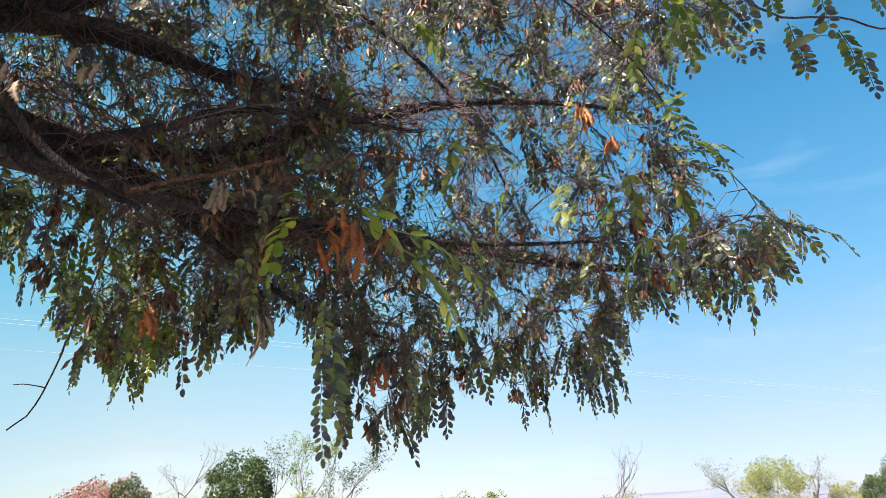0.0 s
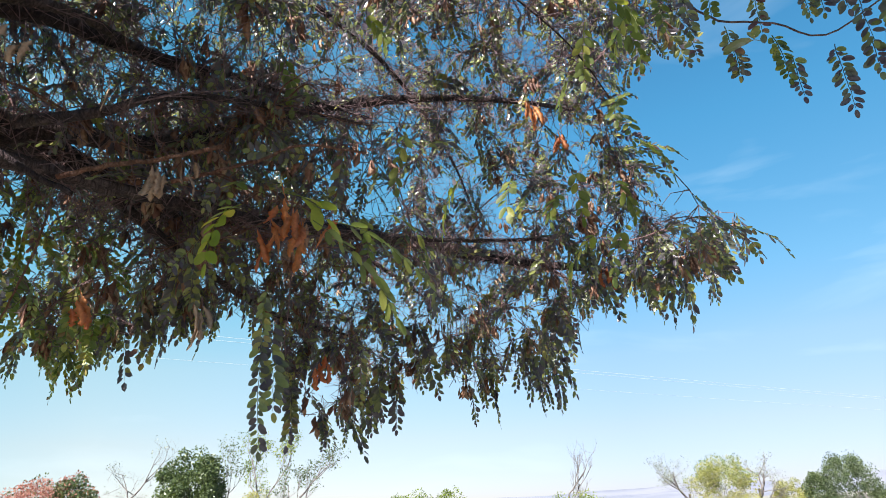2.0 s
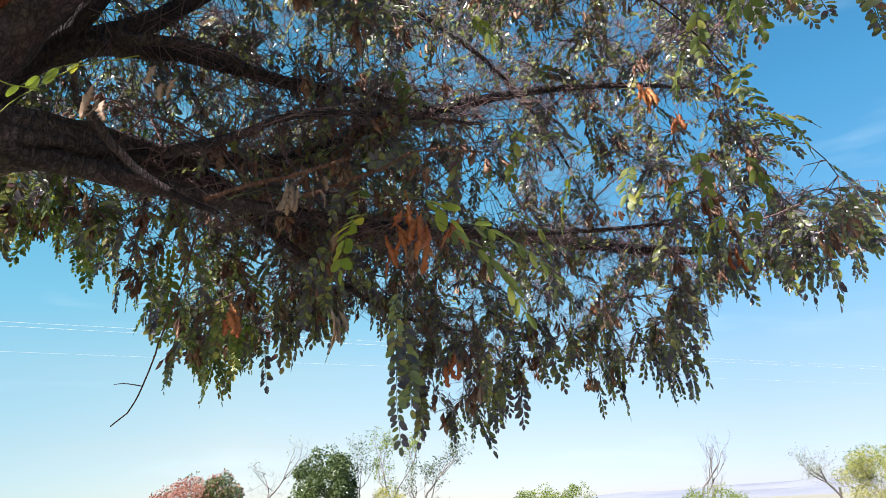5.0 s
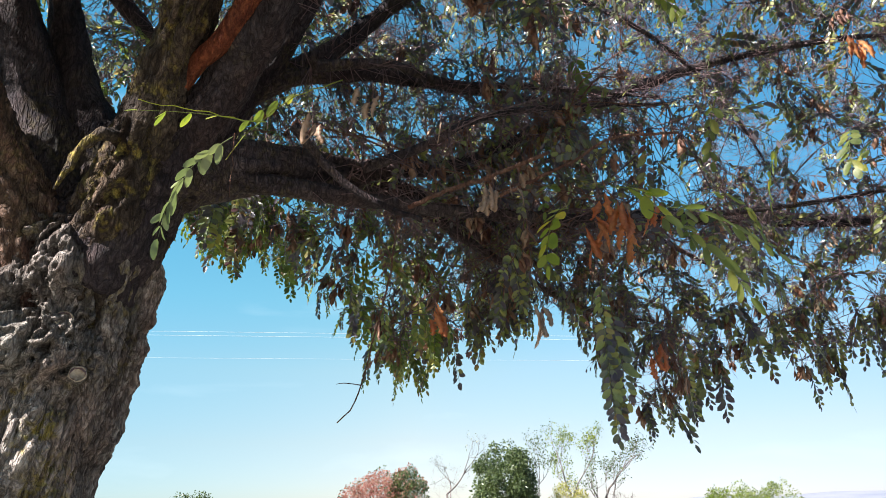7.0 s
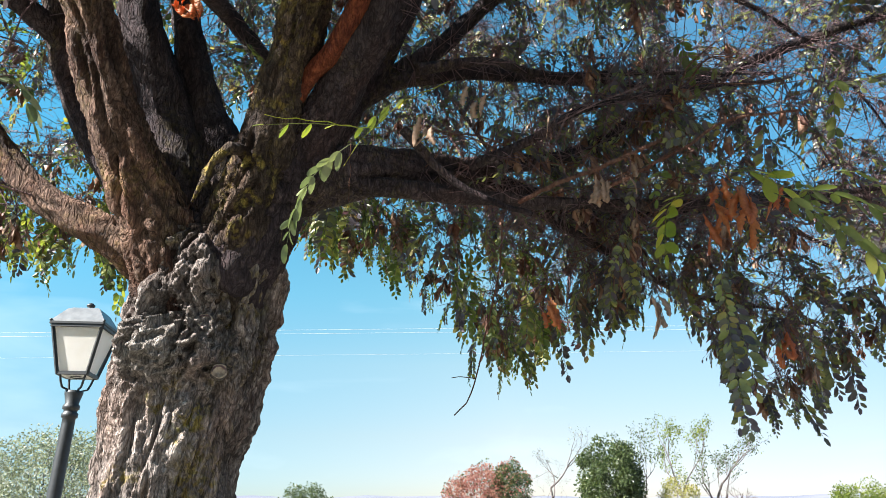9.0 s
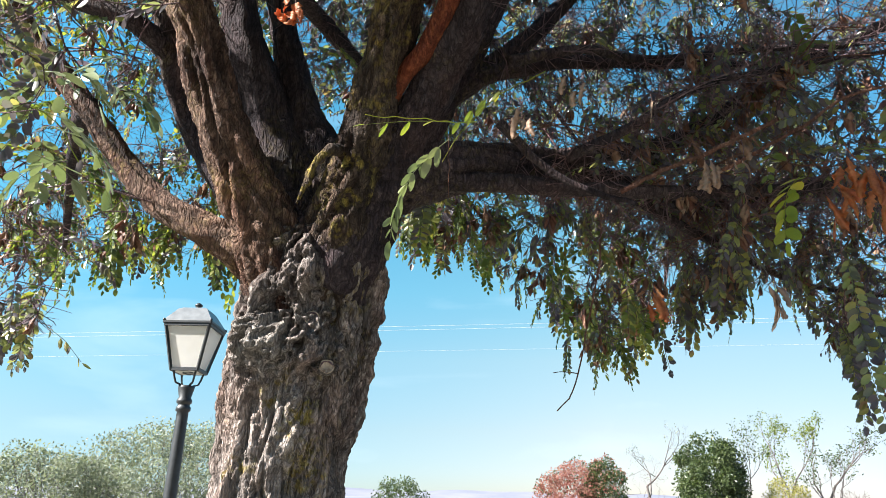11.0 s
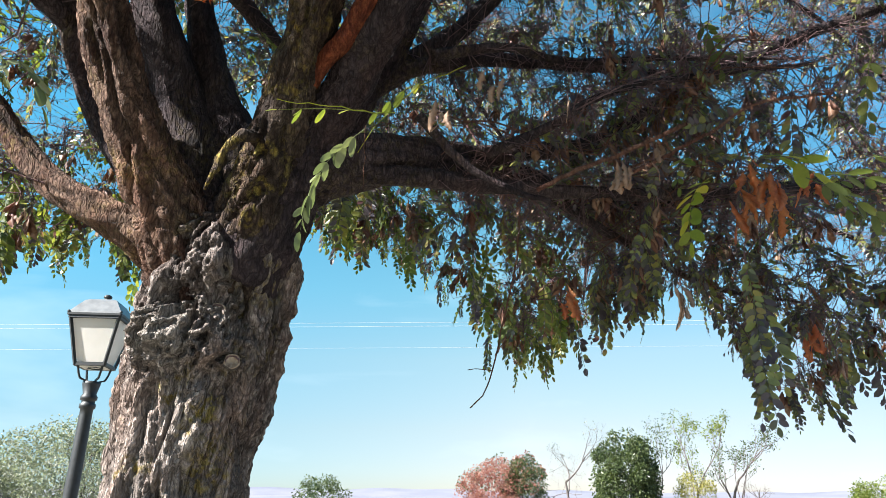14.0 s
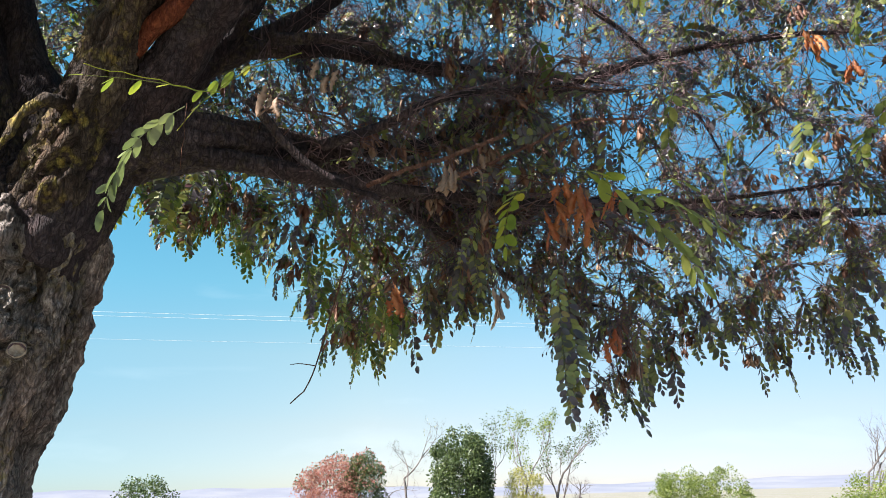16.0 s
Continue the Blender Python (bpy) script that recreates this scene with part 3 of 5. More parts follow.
limb("branch", ((-0.5, 1.4, 2.66), (-0.321, 1.446, 2.703), (-0.236, 1.512, 2.78), (-0.142, 1.594, 2.829), (-0.021, 1.689, 2.859), (0.25, 1.9, 2.9)), (0.014, 0.011, 0.01, 0.009, 0.008, 0.004), None, 12)
limb("branch_stub", ((-0.9, 0.94, 2.65), (-0.875, 0.88, 2.61), (-0.885, 0.85, 2.567), (-0.9, 0.84, 2.513), (-0.93, 0.835, 2.465)), (0.018, 0.011, 0.008, 0.0075, 0.003), BARK_LICHEN, 30, 0.004, 0.02, 60.0, False, "short broken stub grown over with yellow lichen",
     (((-0.875, 0.86, 2.58), 0.012, 0.008), ((-0.9, 0.845, 2.54), 0.01, 0.008), ((-0.89, 0.84, 2.51), 0.009, 0.006), ((-0.87, 0.885, 2.62), 0.014, 0.009)))

# sawn-off knots: a raised rim round a cut face
def knot(centre, way, radius):
    n = 18
    prof = ((1.15, -0.03), (1.25, 0.0), (1.14, 0.014), (0.94, 0.016), (0.84, 0.008), (0.4, 0.006), (0.12, 0.0))
    rot = Vector(way).to_track_quat("Z", "Y").to_matrix()
    v = []
    for k, (s, h) in enumerate(prof):
        for j in range(n):
            a = 2 * math.pi * j / n
            w = 1 + 0.25 * noise.noise(Vector((math.cos(a), math.sin(a), k * 0.4 + centre[2] * 9)) * 1.6)
            v.append(Vector(centre) + rot @ Vector((radius * s * w * math.cos(a), radius * s * w * math.sin(a), h * radius / 0.03)))
    v.append(Vector(centre))
    f = tube_faces(len(prof), n)
    last = (len(prof) - 1) * n
    cap = np.array([(last + j, last + (j + 1) % n, len(v) - 1) for j in range(n)], np.int32)
    return mesh_from("knot", [tuple(p) for p in v], [f, cap], [BARK, END_GRAIN, TWIG], True, np.array([0 if i < 2 * n else 2 if 3 * n <= i < 4 * n else 1 for i in range(len(f) + n)]))


for c, r in (((-0.982, 1.0, 2.085), 0.0165), ((-1.003, 0.958, 2.205), 0.017)):
    grow("knot", knot(c, (0.84, -0.5, 0.12), r), None, "healed branch scar with a pale cut face")


def leaf(pairs, length, size, a0, a1, near, gen, full=1.0, wild=0.6, wide=0.0, droop=0.0):
    """A pinnate leaf from the origin along +x, bending down from a0 to a1 degrees, with a pair of oval leaflets at each step."""
    n = pairs + 1
    ang = np.radians(np.linspace(a0, a1, n))
    pts = np.vstack([[0, 0, 0], np.cumsum(np.stack([np.cos(ang), 0.06 * gen.normal(size=n), -np.sin(ang)], -1) * length / n, axis=0)])
    stem = pts if near else pts[[0, n // 2, n]]
    pieces = [tube(stem, np.linspace(0.0012, 0.0006, len(stem)), 3)]
    sides = [(k, s) for k in range(1, n) for s in (-1, 1)] + [(n, 0)]
    for k, s in sides:
        if gen.random() > full:
            continue
        t = pts[k] - pts[k - 1]
        t /= np.linalg.norm(t)
        across = np.array((0, 1.0, 0)) * s
        d = across * (0.5 + wide * 0.3 + 0.35 * gen.random()) * (1 - 0.35 * droop) + t * (0.5 - wide * 0.15 + 0.35 * gen.random()) + np.array((0, 0, -0.3 * gen.random() - 0.7 * droop)) if s else t.copy()
        d += gen.normal(size=3) * (0.08 + 0.1 * wild)
        d /= np.linalg.norm(d)
        w = np.cross(d, np.cross(t, (0, 1, 0)) + gen.normal(size=3) * wild)
        w /= np.linalg.norm(w) + 1e-9
        up = np.cross(w, d)
        l = size * (0.66 + 0.5 * gen.random()) * (0.8 + 0.2 * math.sin(math.pi * min(1, k / n * 1.1)))
        h = l * (0.21 + 0.12 * wide - 0.05 * droop + 0.05 * gen.random())
        p = pts[k] + d * 0.003
        bend, fold = l * gen.uniform(-0.08, 0.08) * (1 + 2 * wild), h * gen.uniform(0.1, 0.3 + 0.3 * wild)
        spot = lambda u, x: p + d * l * u + w * h * x + up * (fold * abs(x) - bend * u * u)
        if near:
            us, ws = (0.12, 0.38, 0.7, 0.92), (0.62, 0.98, 0.92, 0.5)
            v = [spot(0, 0)] + [spot(u, -x) for u, x in zip(us, ws)] + [spot(1, 0)] + [spot(u, x) for u, x in zip(us, ws)] + [spot(u, 0) for u in us]
            q = [(1, 2, 11, 10), (2, 3, 12, 11), (3, 4, 13, 12), (10, 11, 7, 6), (11, 12, 8, 7), (12, 13, 9, 8)]
            tri = [(0, 1, 10), (4, 5, 13), (0, 10, 6), (13, 5, 9)]
            pieces.append((np.array(v), [np.array(q, np.int32), np.array(tri, np.int32)]))
        else:
            v = [spot(0, 0), spot(0.3, -0.95), spot(0.74, -0.8), spot(1, 0), spot(0.74, 0.8), spot(0.3, 0.95)]
            pieces.append((np.array(v), [np.array([(0, 1, 2, 3), (0, 3, 4, 5)], np.int32)]))
    return joined(pieces)


def pod_pieces(count, length, near, gen):
    """A short stalk, then flat bean pods that hang from it, swollen over the seeds."""
    pieces = [tube(np.array([(0, 0, 0), (0.004, 0, -0.03), (0, 0.004, -0.055)]), (0.0014, 0.0012, 0.001), 3)]
    for k in range(count):
        top = np.array((gen.normal() * 0.012, gen.normal() * 0.012, -0.02 - 0.035 * k / max(1, count - 1)))
        d = np.array((gen.normal() * 0.22, gen.normal() * 0.22, -1.0))
        d /= np.linalg.norm(d)
        w = np.cross(d, gen.normal(size=3))
        w /= np.linalg.norm(w)
        up = np.cross(w, d)
        l = length * gen.uniform(0.7, 1.15)
        m = 17 if near else 4
        us = np.linspace(0, 1, m)
        half = np.interp(us, (0, 0.06, 0.14, 0.3, 0.86, 0.96, 1), (0.1, 0.25, 0.7, 1, 0.95, 0.55, 0.12)) * (0.0095 if near else 0.0115) * (0.68 + 0.3 * np.abs(np.sin(us * math.pi * 4 + gen.uniform(0, 3))))
        thick = 0.0004 + 0.0009 * np.abs(np.sin(us * math.pi * 5)) * (half > 0.003)
        curve, sway = gen.uniform(-0.3, 0.3) * l, gen.uniform(-0.16, 0.2) * l
        mid = top + d * (us * l)[:, None] + up * (curve * us * us)[:, None] + w * (sway * np.sin(us * 3))[:, None]
        spin = gen.uniform(-1.6, 1.6) * us
        ws, ups = w * np.cos(spin)[:, None] + up * np.sin(spin)[:, None], up * np.cos(spin)[:, None] - w * np.sin(spin)[:, None]
        edge, edge2 = 1 + 0.25 * gen.normal(size=m), 1 + 0.25 * gen.normal(size=m)
        v = np.stack([mid - ws * (half * edge)[:, None], mid + ups * thick[:, None], mid + ws * (half * edge2)[:, None], mid - ups * thick[:, None]], 1).reshape(-1, 3)
        pieces.append((v, tube_faces(m, 4)))
    return pieces


def scatter(kinds, places):
    """All copies of the (verts, faces) kinds at places (kind, matrix 3x3, position), in one."""
    out = []
    for k, rot, pos in places:
        v, fs = kinds[k]
        out.append((v @ rot.T + pos, fs))
    return joined(out)


def turn(head, tip=0.0, roll=0.0, size=1.0):
    return np.array(Euler((roll, tip, head), "XYZ").to_matrix()) * size


# the crown's hem and reach by bearing and height, fitted to the camera's view
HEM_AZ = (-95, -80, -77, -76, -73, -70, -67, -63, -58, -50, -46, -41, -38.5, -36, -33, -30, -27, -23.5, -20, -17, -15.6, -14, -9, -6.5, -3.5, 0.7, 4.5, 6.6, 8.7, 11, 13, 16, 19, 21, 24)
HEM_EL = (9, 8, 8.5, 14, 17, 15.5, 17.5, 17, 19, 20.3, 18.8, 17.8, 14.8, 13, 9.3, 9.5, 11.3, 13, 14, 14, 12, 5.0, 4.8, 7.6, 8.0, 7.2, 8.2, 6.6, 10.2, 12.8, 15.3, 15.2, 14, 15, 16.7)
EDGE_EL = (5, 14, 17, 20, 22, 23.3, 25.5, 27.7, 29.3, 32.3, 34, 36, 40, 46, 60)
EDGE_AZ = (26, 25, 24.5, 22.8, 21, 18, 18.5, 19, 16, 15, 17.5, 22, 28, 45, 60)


def opening(p):
    """Gaps cut in the foliage to let the sun in under the crown on chosen spots."""
    at = (0.9 - p[1]) / sun_way.y
    x, z = p[0] + at * sun_way.x, p[2] + at * sun_way.z
    k = (p[1] - 2.0) / sun_way.y
    far = Vector((p[0] - k * sun_way.x, 2.0, p[2] - k * sun_way.z))
    if p[2] > 2.9 and p[1] < 1.5 and -1.0 < far.x < -0.15 and 2.0 < far.z < 2.62 and noise.noise(far * 4.0) > -0.15:
        return True
    k = (p[1] - 0.28) / sun_way.y
    if p[1] < 0.05 and -1.2 < p[0] - k * sun_way.x < -0.65 and 2.15 < p[2] - k * sun_way.z < 2.8:
        return True
    if p[1] > 0.8 or z < 1.2 or not -1.6 < x < -0.4:
        return False
    if x > -0.8:
        return 2.25 < z < 2.6
    limit = 0.4 if z < 2.42 else 0.3 if z < 2.75 and x < -1.0 else 0.15 if z < 2.8 and x > -1.0 else -1.0
    return noise.noise(Vector((x, 0, z)) * 6.0) < limit


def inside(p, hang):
    """Whether a spray at p, whose leaves hang down so far, lies within the crown's fitted outline."""
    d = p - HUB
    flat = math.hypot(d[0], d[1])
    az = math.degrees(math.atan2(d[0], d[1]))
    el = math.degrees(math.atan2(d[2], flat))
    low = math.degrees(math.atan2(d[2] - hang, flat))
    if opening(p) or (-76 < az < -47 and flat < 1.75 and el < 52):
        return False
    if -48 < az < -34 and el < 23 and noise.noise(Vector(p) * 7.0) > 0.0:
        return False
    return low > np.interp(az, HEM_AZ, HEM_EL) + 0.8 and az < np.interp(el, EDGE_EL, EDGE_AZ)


def crown_points(count, make, hang, gap, gen):
    out = []
    tries = 0
    while len(out) < count and tries < count * 60:
        tries += 1
        p = make(gen)
        if inside(p, hang) and noise.noise(Vector(p) * 2.3) > gap and math.hypot(p[0] + 1.2, p[1] - 1.0) > 0.3:
            out.append(p)
    return out


def polar(az, el, r):
    a, e = math.radians(az), math.radians(el)
    return HUB + r * np.array((math.sin(a) * math.cos(e), math.cos(a) * math.cos(e), math.sin(e)))


gen = np.random.default_rng(21)
sprays = []
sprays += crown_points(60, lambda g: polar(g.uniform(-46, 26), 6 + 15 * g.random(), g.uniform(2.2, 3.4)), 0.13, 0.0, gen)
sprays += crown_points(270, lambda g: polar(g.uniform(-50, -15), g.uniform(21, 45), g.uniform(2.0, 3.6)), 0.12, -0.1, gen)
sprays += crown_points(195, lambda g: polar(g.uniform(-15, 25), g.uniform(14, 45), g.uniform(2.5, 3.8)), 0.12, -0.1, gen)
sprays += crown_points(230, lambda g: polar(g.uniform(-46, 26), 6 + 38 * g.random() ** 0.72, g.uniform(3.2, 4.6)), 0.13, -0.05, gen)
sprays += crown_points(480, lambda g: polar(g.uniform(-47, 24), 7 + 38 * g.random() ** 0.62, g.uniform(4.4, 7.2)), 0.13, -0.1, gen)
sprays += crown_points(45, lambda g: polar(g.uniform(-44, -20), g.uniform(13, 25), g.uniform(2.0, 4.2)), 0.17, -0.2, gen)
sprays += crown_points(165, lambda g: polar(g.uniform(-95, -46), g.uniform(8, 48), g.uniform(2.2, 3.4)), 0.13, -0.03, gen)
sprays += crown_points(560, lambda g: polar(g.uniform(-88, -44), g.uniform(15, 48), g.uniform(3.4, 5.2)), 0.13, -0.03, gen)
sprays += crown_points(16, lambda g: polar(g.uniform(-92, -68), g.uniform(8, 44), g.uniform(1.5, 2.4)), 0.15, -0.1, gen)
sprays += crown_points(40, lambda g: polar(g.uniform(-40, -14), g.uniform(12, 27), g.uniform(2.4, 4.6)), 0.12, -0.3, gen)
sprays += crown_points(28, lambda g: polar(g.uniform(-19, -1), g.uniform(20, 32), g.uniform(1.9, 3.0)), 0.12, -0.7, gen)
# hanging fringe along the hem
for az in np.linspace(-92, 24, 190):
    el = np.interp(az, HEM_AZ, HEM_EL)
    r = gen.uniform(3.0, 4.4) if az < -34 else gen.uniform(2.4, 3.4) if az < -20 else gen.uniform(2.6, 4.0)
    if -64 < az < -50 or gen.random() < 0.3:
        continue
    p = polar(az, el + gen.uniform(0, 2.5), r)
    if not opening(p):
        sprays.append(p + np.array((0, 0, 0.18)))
# unseen upper crown, added to shade the fork
visible = len(sprays)
for _ in range(480):
    d = gen.normal(size=3)
    d *= gen.random() ** 0.4 / np.linalg.norm(d)
    p = np.array((-0.3, 0.95, 3.95)) + d * np.array((2.0, 1.85, 0.9))
    if inside(p, 0.1) and noise.noise(Vector(p) * 1.7) > -0.08 and math.degrees(math.atan2(p[2] - 0.25 - HUB[2], math.hypot(p[0] - HUB[0], p[1] - HUB[1]))) > (38 if p[0] < -0.9 else 46):
        sprays.append(p)
for _ in range(640):
    p = gen.uniform((-1.35, -2.1, 3.0), (2.0, 1.7, 4.2))
    d = p - HUB - np.array((0, 0, 0.25))
    el, az = math.degrees(math.atan2(d[2], math.hypot(d[0], d[1]))), math.degrees(math.atan2(d[0], d[1]))
    if noise.noise(Vector(p) * 1.7) > -0.04 and el > (47 if -95 < az < 55 else 28) and not opening(p) and (p[0] < -0.6 or gen.random() < 0.45) and not (-76 < az < -47 and math.hypot(d[0], d[1]) < 1.75 and el < 56):
        sprays.append(p)
# unseen leafage added sunward overhead to shade the fork, crown heart and near rim
for low, high, tries in (((-1.3, 0.9, 2.6), (-0.6, 0.9, 3.5), 420), ((-1.0, 1.35, 2.7), (-0.2, 1.35, 3.6), 320), ((-0.6, 1.7, 2.6), (0.1, 1.7, 3.2), 170), ((0.9, 1.2, 2.4), (1.45, 1.2, 2.9), 170), ((-0.05, 1.5, 1.9), (0.25, 1.5, 2.35), 90)):
    for _ in range(tries):
        p = gen.uniform(low, high) + gen.uniform(0.9, 2.8) * np.array(sun_way)
        d = p - HUB - np.array((0, 0, 0.25))
        el, az = math.degrees(math.atan2(d[2], math.hypot(d[0], d[1]))), math.degrees(math.atan2(d[0], d[1]))
        if p[2] > 3.1 and el > (47 if -100 < az < 55 else 25) and not opening(p):
            sprays.append(p)
sprays = np.array(sprays)

# twigs: each spray joins the nearest wood that is there already
wood = [np.array(p) for p in nodes]
start = np.array(wood)
gap_to = np.array([np.min(np.linalg.norm(start - p, axis=1)) for p in sprays])
store = np.zeros((120000, 3))
store[: len(wood)] = start
count = len(wood)
parents = np.full(120000, -1)
chains = []
for k in np.argsort(gap_to):
    p = sprays[k]
    d = np.linalg.norm(store[:count] - p, axis=1) + 0.25 * np.maximum(0, p[2] - store[:count, 2])
    i = int(np.argmin(d))
    a = store[i]
    l = np.linalg.norm(p - a)
    m = max(1, int(l / 0.07))
    u = np.linspace(0, 1, m + 1)[1:, None]
    bow = np.array((gen.normal() * 0.1, gen.normal() * 0.1, 0.14)) * l
    mid = a + (p - a) * u + bow * (4 * u * (1 - u)) + gen.normal(size=(m, 3)) * 0.008 * (u < 1)
    last = i
    for q in mid:
        store[count], parents[count] = q, last
        last = count
        count += 1
    chains.append((i, mid, last, k))
load = np.ones(count)
for n in range(count - 1, len(wood) - 1, -1):
    if parents[n] >= 0:
        load[parents[n]] += load[n] * 0.5
pieces = []
for i, mid, last, k in chains:
    path = np.vstack([store[i], mid])
    if len(path) == 2:
        path = np.vstack([path[0], path.mean(0), path[1]])
    idx = [last]
    while len(idx) < len(mid):
        idx.append(parents[idx[-1]])
    first = 0.0019 * load[idx[-1]] ** 0.45
    pieces.append(tube(path, np.linspace(min(first, 0.014), 0.0015, len(path)), 4 if first > 0.004 else 3))
# fine dead twiglets all through the crown
for _ in range(46000):
    i = gen.integers(0, count) if gen.random() < 0.93 else gen.integers(0, len(wood))
    far = np.linalg.norm(store[i] - HUB)
    if np.linalg.norm(store[i] - np.array((-1.0, 1.0, 2.7))) < 0.55:
        continue
    if store[i][0] < -1.5 and i < len(wood):
        continue
    d = gen.normal(size=3)
    d[2] -= 0.2
    d *= gen.uniform(0.05, 0.26 if i < len(wood) else 0.17) / np.linalg.norm(d)
    if far > 6.5 or not inside(store[i] + d, 0.05):
        continue
    b = store[i] + d * 0.5 + gen.normal(size=3) * 0.025
    pieces.append(tube(np.array([store[i], b, store[i] + d]), (0.002, 0.0016, 0.001), 3))
v, f = joined(pieces)
grow("twig_mass", mesh_from("twig_mass", v, f, TWIG, True), None, "thin dark reddish twigs", "stuff")

# leaves
kg = np.random.default_rng(3)


def leaf_kind(k, near):
    """Six that hang straight, six that arch out and six that stand or lie any way."""
    a0, a1 = ((kg.uniform(55, 85), kg.uniform(84, 102)), (kg.uniform(-15, 40), kg.uniform(55, 95)), (kg.uniform(-40, 30), kg.uniform(10, 60)))[k // 6]
    if k < 6:
        return leaf(int(kg.integers(12, 17)), kg.uniform(0.15, 0.21), kg.uniform(0.026, 0.034), a0, a1, near, kg, 0.95, 0.35, 0.45)
    return leaf(int(kg.integers(7, 11)), kg.uniform(0.12, 0.19), kg.uniform(0.03, 0.038), a0, a1, near, kg, kg.choice((0.9, 0.75, 0.45)), 0.9, 0.0, kg.uniform(0.5, 1.2))


NEAR = [leaf_kind(k, True) for k in range(18)]
FAR = [leaf_kind(k, False) for k in range(18)]
places = []
for i, mid, last, k in chains:
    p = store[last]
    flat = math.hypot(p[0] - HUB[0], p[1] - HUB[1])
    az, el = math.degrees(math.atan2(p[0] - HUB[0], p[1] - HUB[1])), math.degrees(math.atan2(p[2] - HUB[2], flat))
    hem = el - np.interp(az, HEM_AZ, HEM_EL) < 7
    # the unseen shading sprays get larger leaves
    big = 1.7 if k >= visible else 1.0
    if k < visible and np.linalg.norm(p - HUB) > 3.1:
        big = 1.2
    for _ in range(int(gen.integers(2, 4)) if hem else int(gen.integers(2, 5))):
        if any(opening(p - np.array((0, 0, h))) for h in ((0.0, 0.14, 0.28) if big > 1.5 else (0.08,))):
            continue
        back = mid[max(0, len(mid) - 1 - int(gen.integers(0, 4)))]
        kind = int(gen.integers(6)) if hem and gen.random() < 0.9 else int(gen.integers(18))
        loose = 0.2 if hem else 0.45
        places.append((kind, turn(gen.uniform(0, 6.283), gen.normal() * loose, gen.normal() * loose, big * (gen.uniform(0.55, 1.35) if hem else gen.uniform(0.7, 1.15))), back + gen.normal(size=3) * 0.006))
reach = np.array([np.linalg.norm(p - HUB) for _, _, p in places])
order = np.argsort(reach)
near_ids, rest = order[:300], order[300:]
meshes = []
for v, f in NEAR:
    meshes.append(mesh_from("leaf", v, f, LEAF, True))
for i in near_ids:
    k, rot, pos = places[i]
    ob = new("leaf", meshes[k])
    ob.parent = tree
    ob.matrix_basis = Matrix.Translation(Vector(pos - BASE)) @ Matrix(rot.tolist()).to_4x4()
for kinds, low, high in ((NEAR, 0, 2.2), (FAR, 2.2, 99)):
    some = [places[i] for i in rest if low <= reach[i] < high]
    # leaves in the chosen zones take the colour with sunlight painted in
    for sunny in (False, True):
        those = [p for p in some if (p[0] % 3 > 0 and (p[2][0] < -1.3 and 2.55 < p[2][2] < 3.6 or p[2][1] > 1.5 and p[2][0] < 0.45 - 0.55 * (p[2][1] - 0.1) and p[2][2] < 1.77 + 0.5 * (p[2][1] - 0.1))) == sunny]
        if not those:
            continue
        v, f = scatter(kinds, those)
        grow("foliage", mesh_from("foliage", v, f, LEAF_SUN_TINT if sunny else LEAF, kinds is NEAR), None, "yellower pinnate leaves, sunlight painted into their colour" if sunny else "drooping dark green pinnate leaves turning yellow", "stuff")

# dry pods all through the crown
PODS = [joined(pod_pieces(int(kg.integers(3, 7)), kg.uniform(0.045, 0.065), False, kg)) for _ in range(8)]
spots = [c for c in chains if store[c[2]][2] < 3.6 and np.linalg.norm(store[c[2]] - HUB) > 1.9]
picks = [spots[int(gen.integers(len(spots)))] for _ in range(950)]
v, f = scatter(PODS, [(int(gen.integers(8)), turn(gen.uniform(0, 6.28), gen.normal() * 0.2, gen.normal() * 0.2), store[c[2]]) for c in picks])
grow("pod_mass", mesh_from("pod_mass", v, f, POD, True), None, "brown dry bean pods in bunches", "stuff")


# leaves, sticks and pods that hang nearest to the path, one by one
def frond(base, head, length, pairs, size, a0, a1, material, label="", full=1.0, seed=1, wide=0.25, droop=0.0):
    g = np.random.default_rng(seed)
    me = mesh_from("leaf", *leaf(pairs, length, size, a0, a1, True, g, full, 0.25 if wide > 0.2 else 0.4, wide, droop), material, True)
    ob = part("leaf", me, None, tree, label)
    ob.matrix_basis = Matrix.Translation(Vector(np.array(base) - BASE)) @ Matrix.Rotation(radians(head), 4, "Z")
    return ob


def stick(points, r0, r1, material=STICK, label="", name="twig"):
    path = spline(points, 0.02)
    path += np.random.default_rng(len(points)).normal(size=path.shape) * 0.0012
    return grow(name, mesh_from(name, *[x if i == 0 else [x] for i, x in enumerate(tube(path, np.linspace(r0, r1, len(path)), 8))], material, True), None, label)


def pods(top, count, length, material, label, seed):
    stalk, *each = pod_pieces(count, length, True, np.random.default_rng(seed))
    holder = part("pod_bunch", mesh_from("pod_bunch", stalk[0], [stalk[1]], TWIG, True), None, tree, label)
    holder.matrix_basis = Matrix.Translation(Vector(np.array(top) - BASE))
    for v, f in each:
        part("pod", mesh_from("pod", v, [f], material, True), None, holder)
    return holder


frond((-0.49, 0.93, 2.51), 192, 0.27, 9, 0.05, 22, 84, LEAF_PALE, "sunlit pale green leaf before the trunk", 1.0, 4, -0.1, 0.4)
stick(((-0.36, 1.12, 2.72), (-0.45, 1.06, 2.67), (-0.53, 1.01, 2.58), (-0.56, 0.98, 2.5)), 0.0016, 0.0009, LEAF_YELLOW, "green leaf stalk")
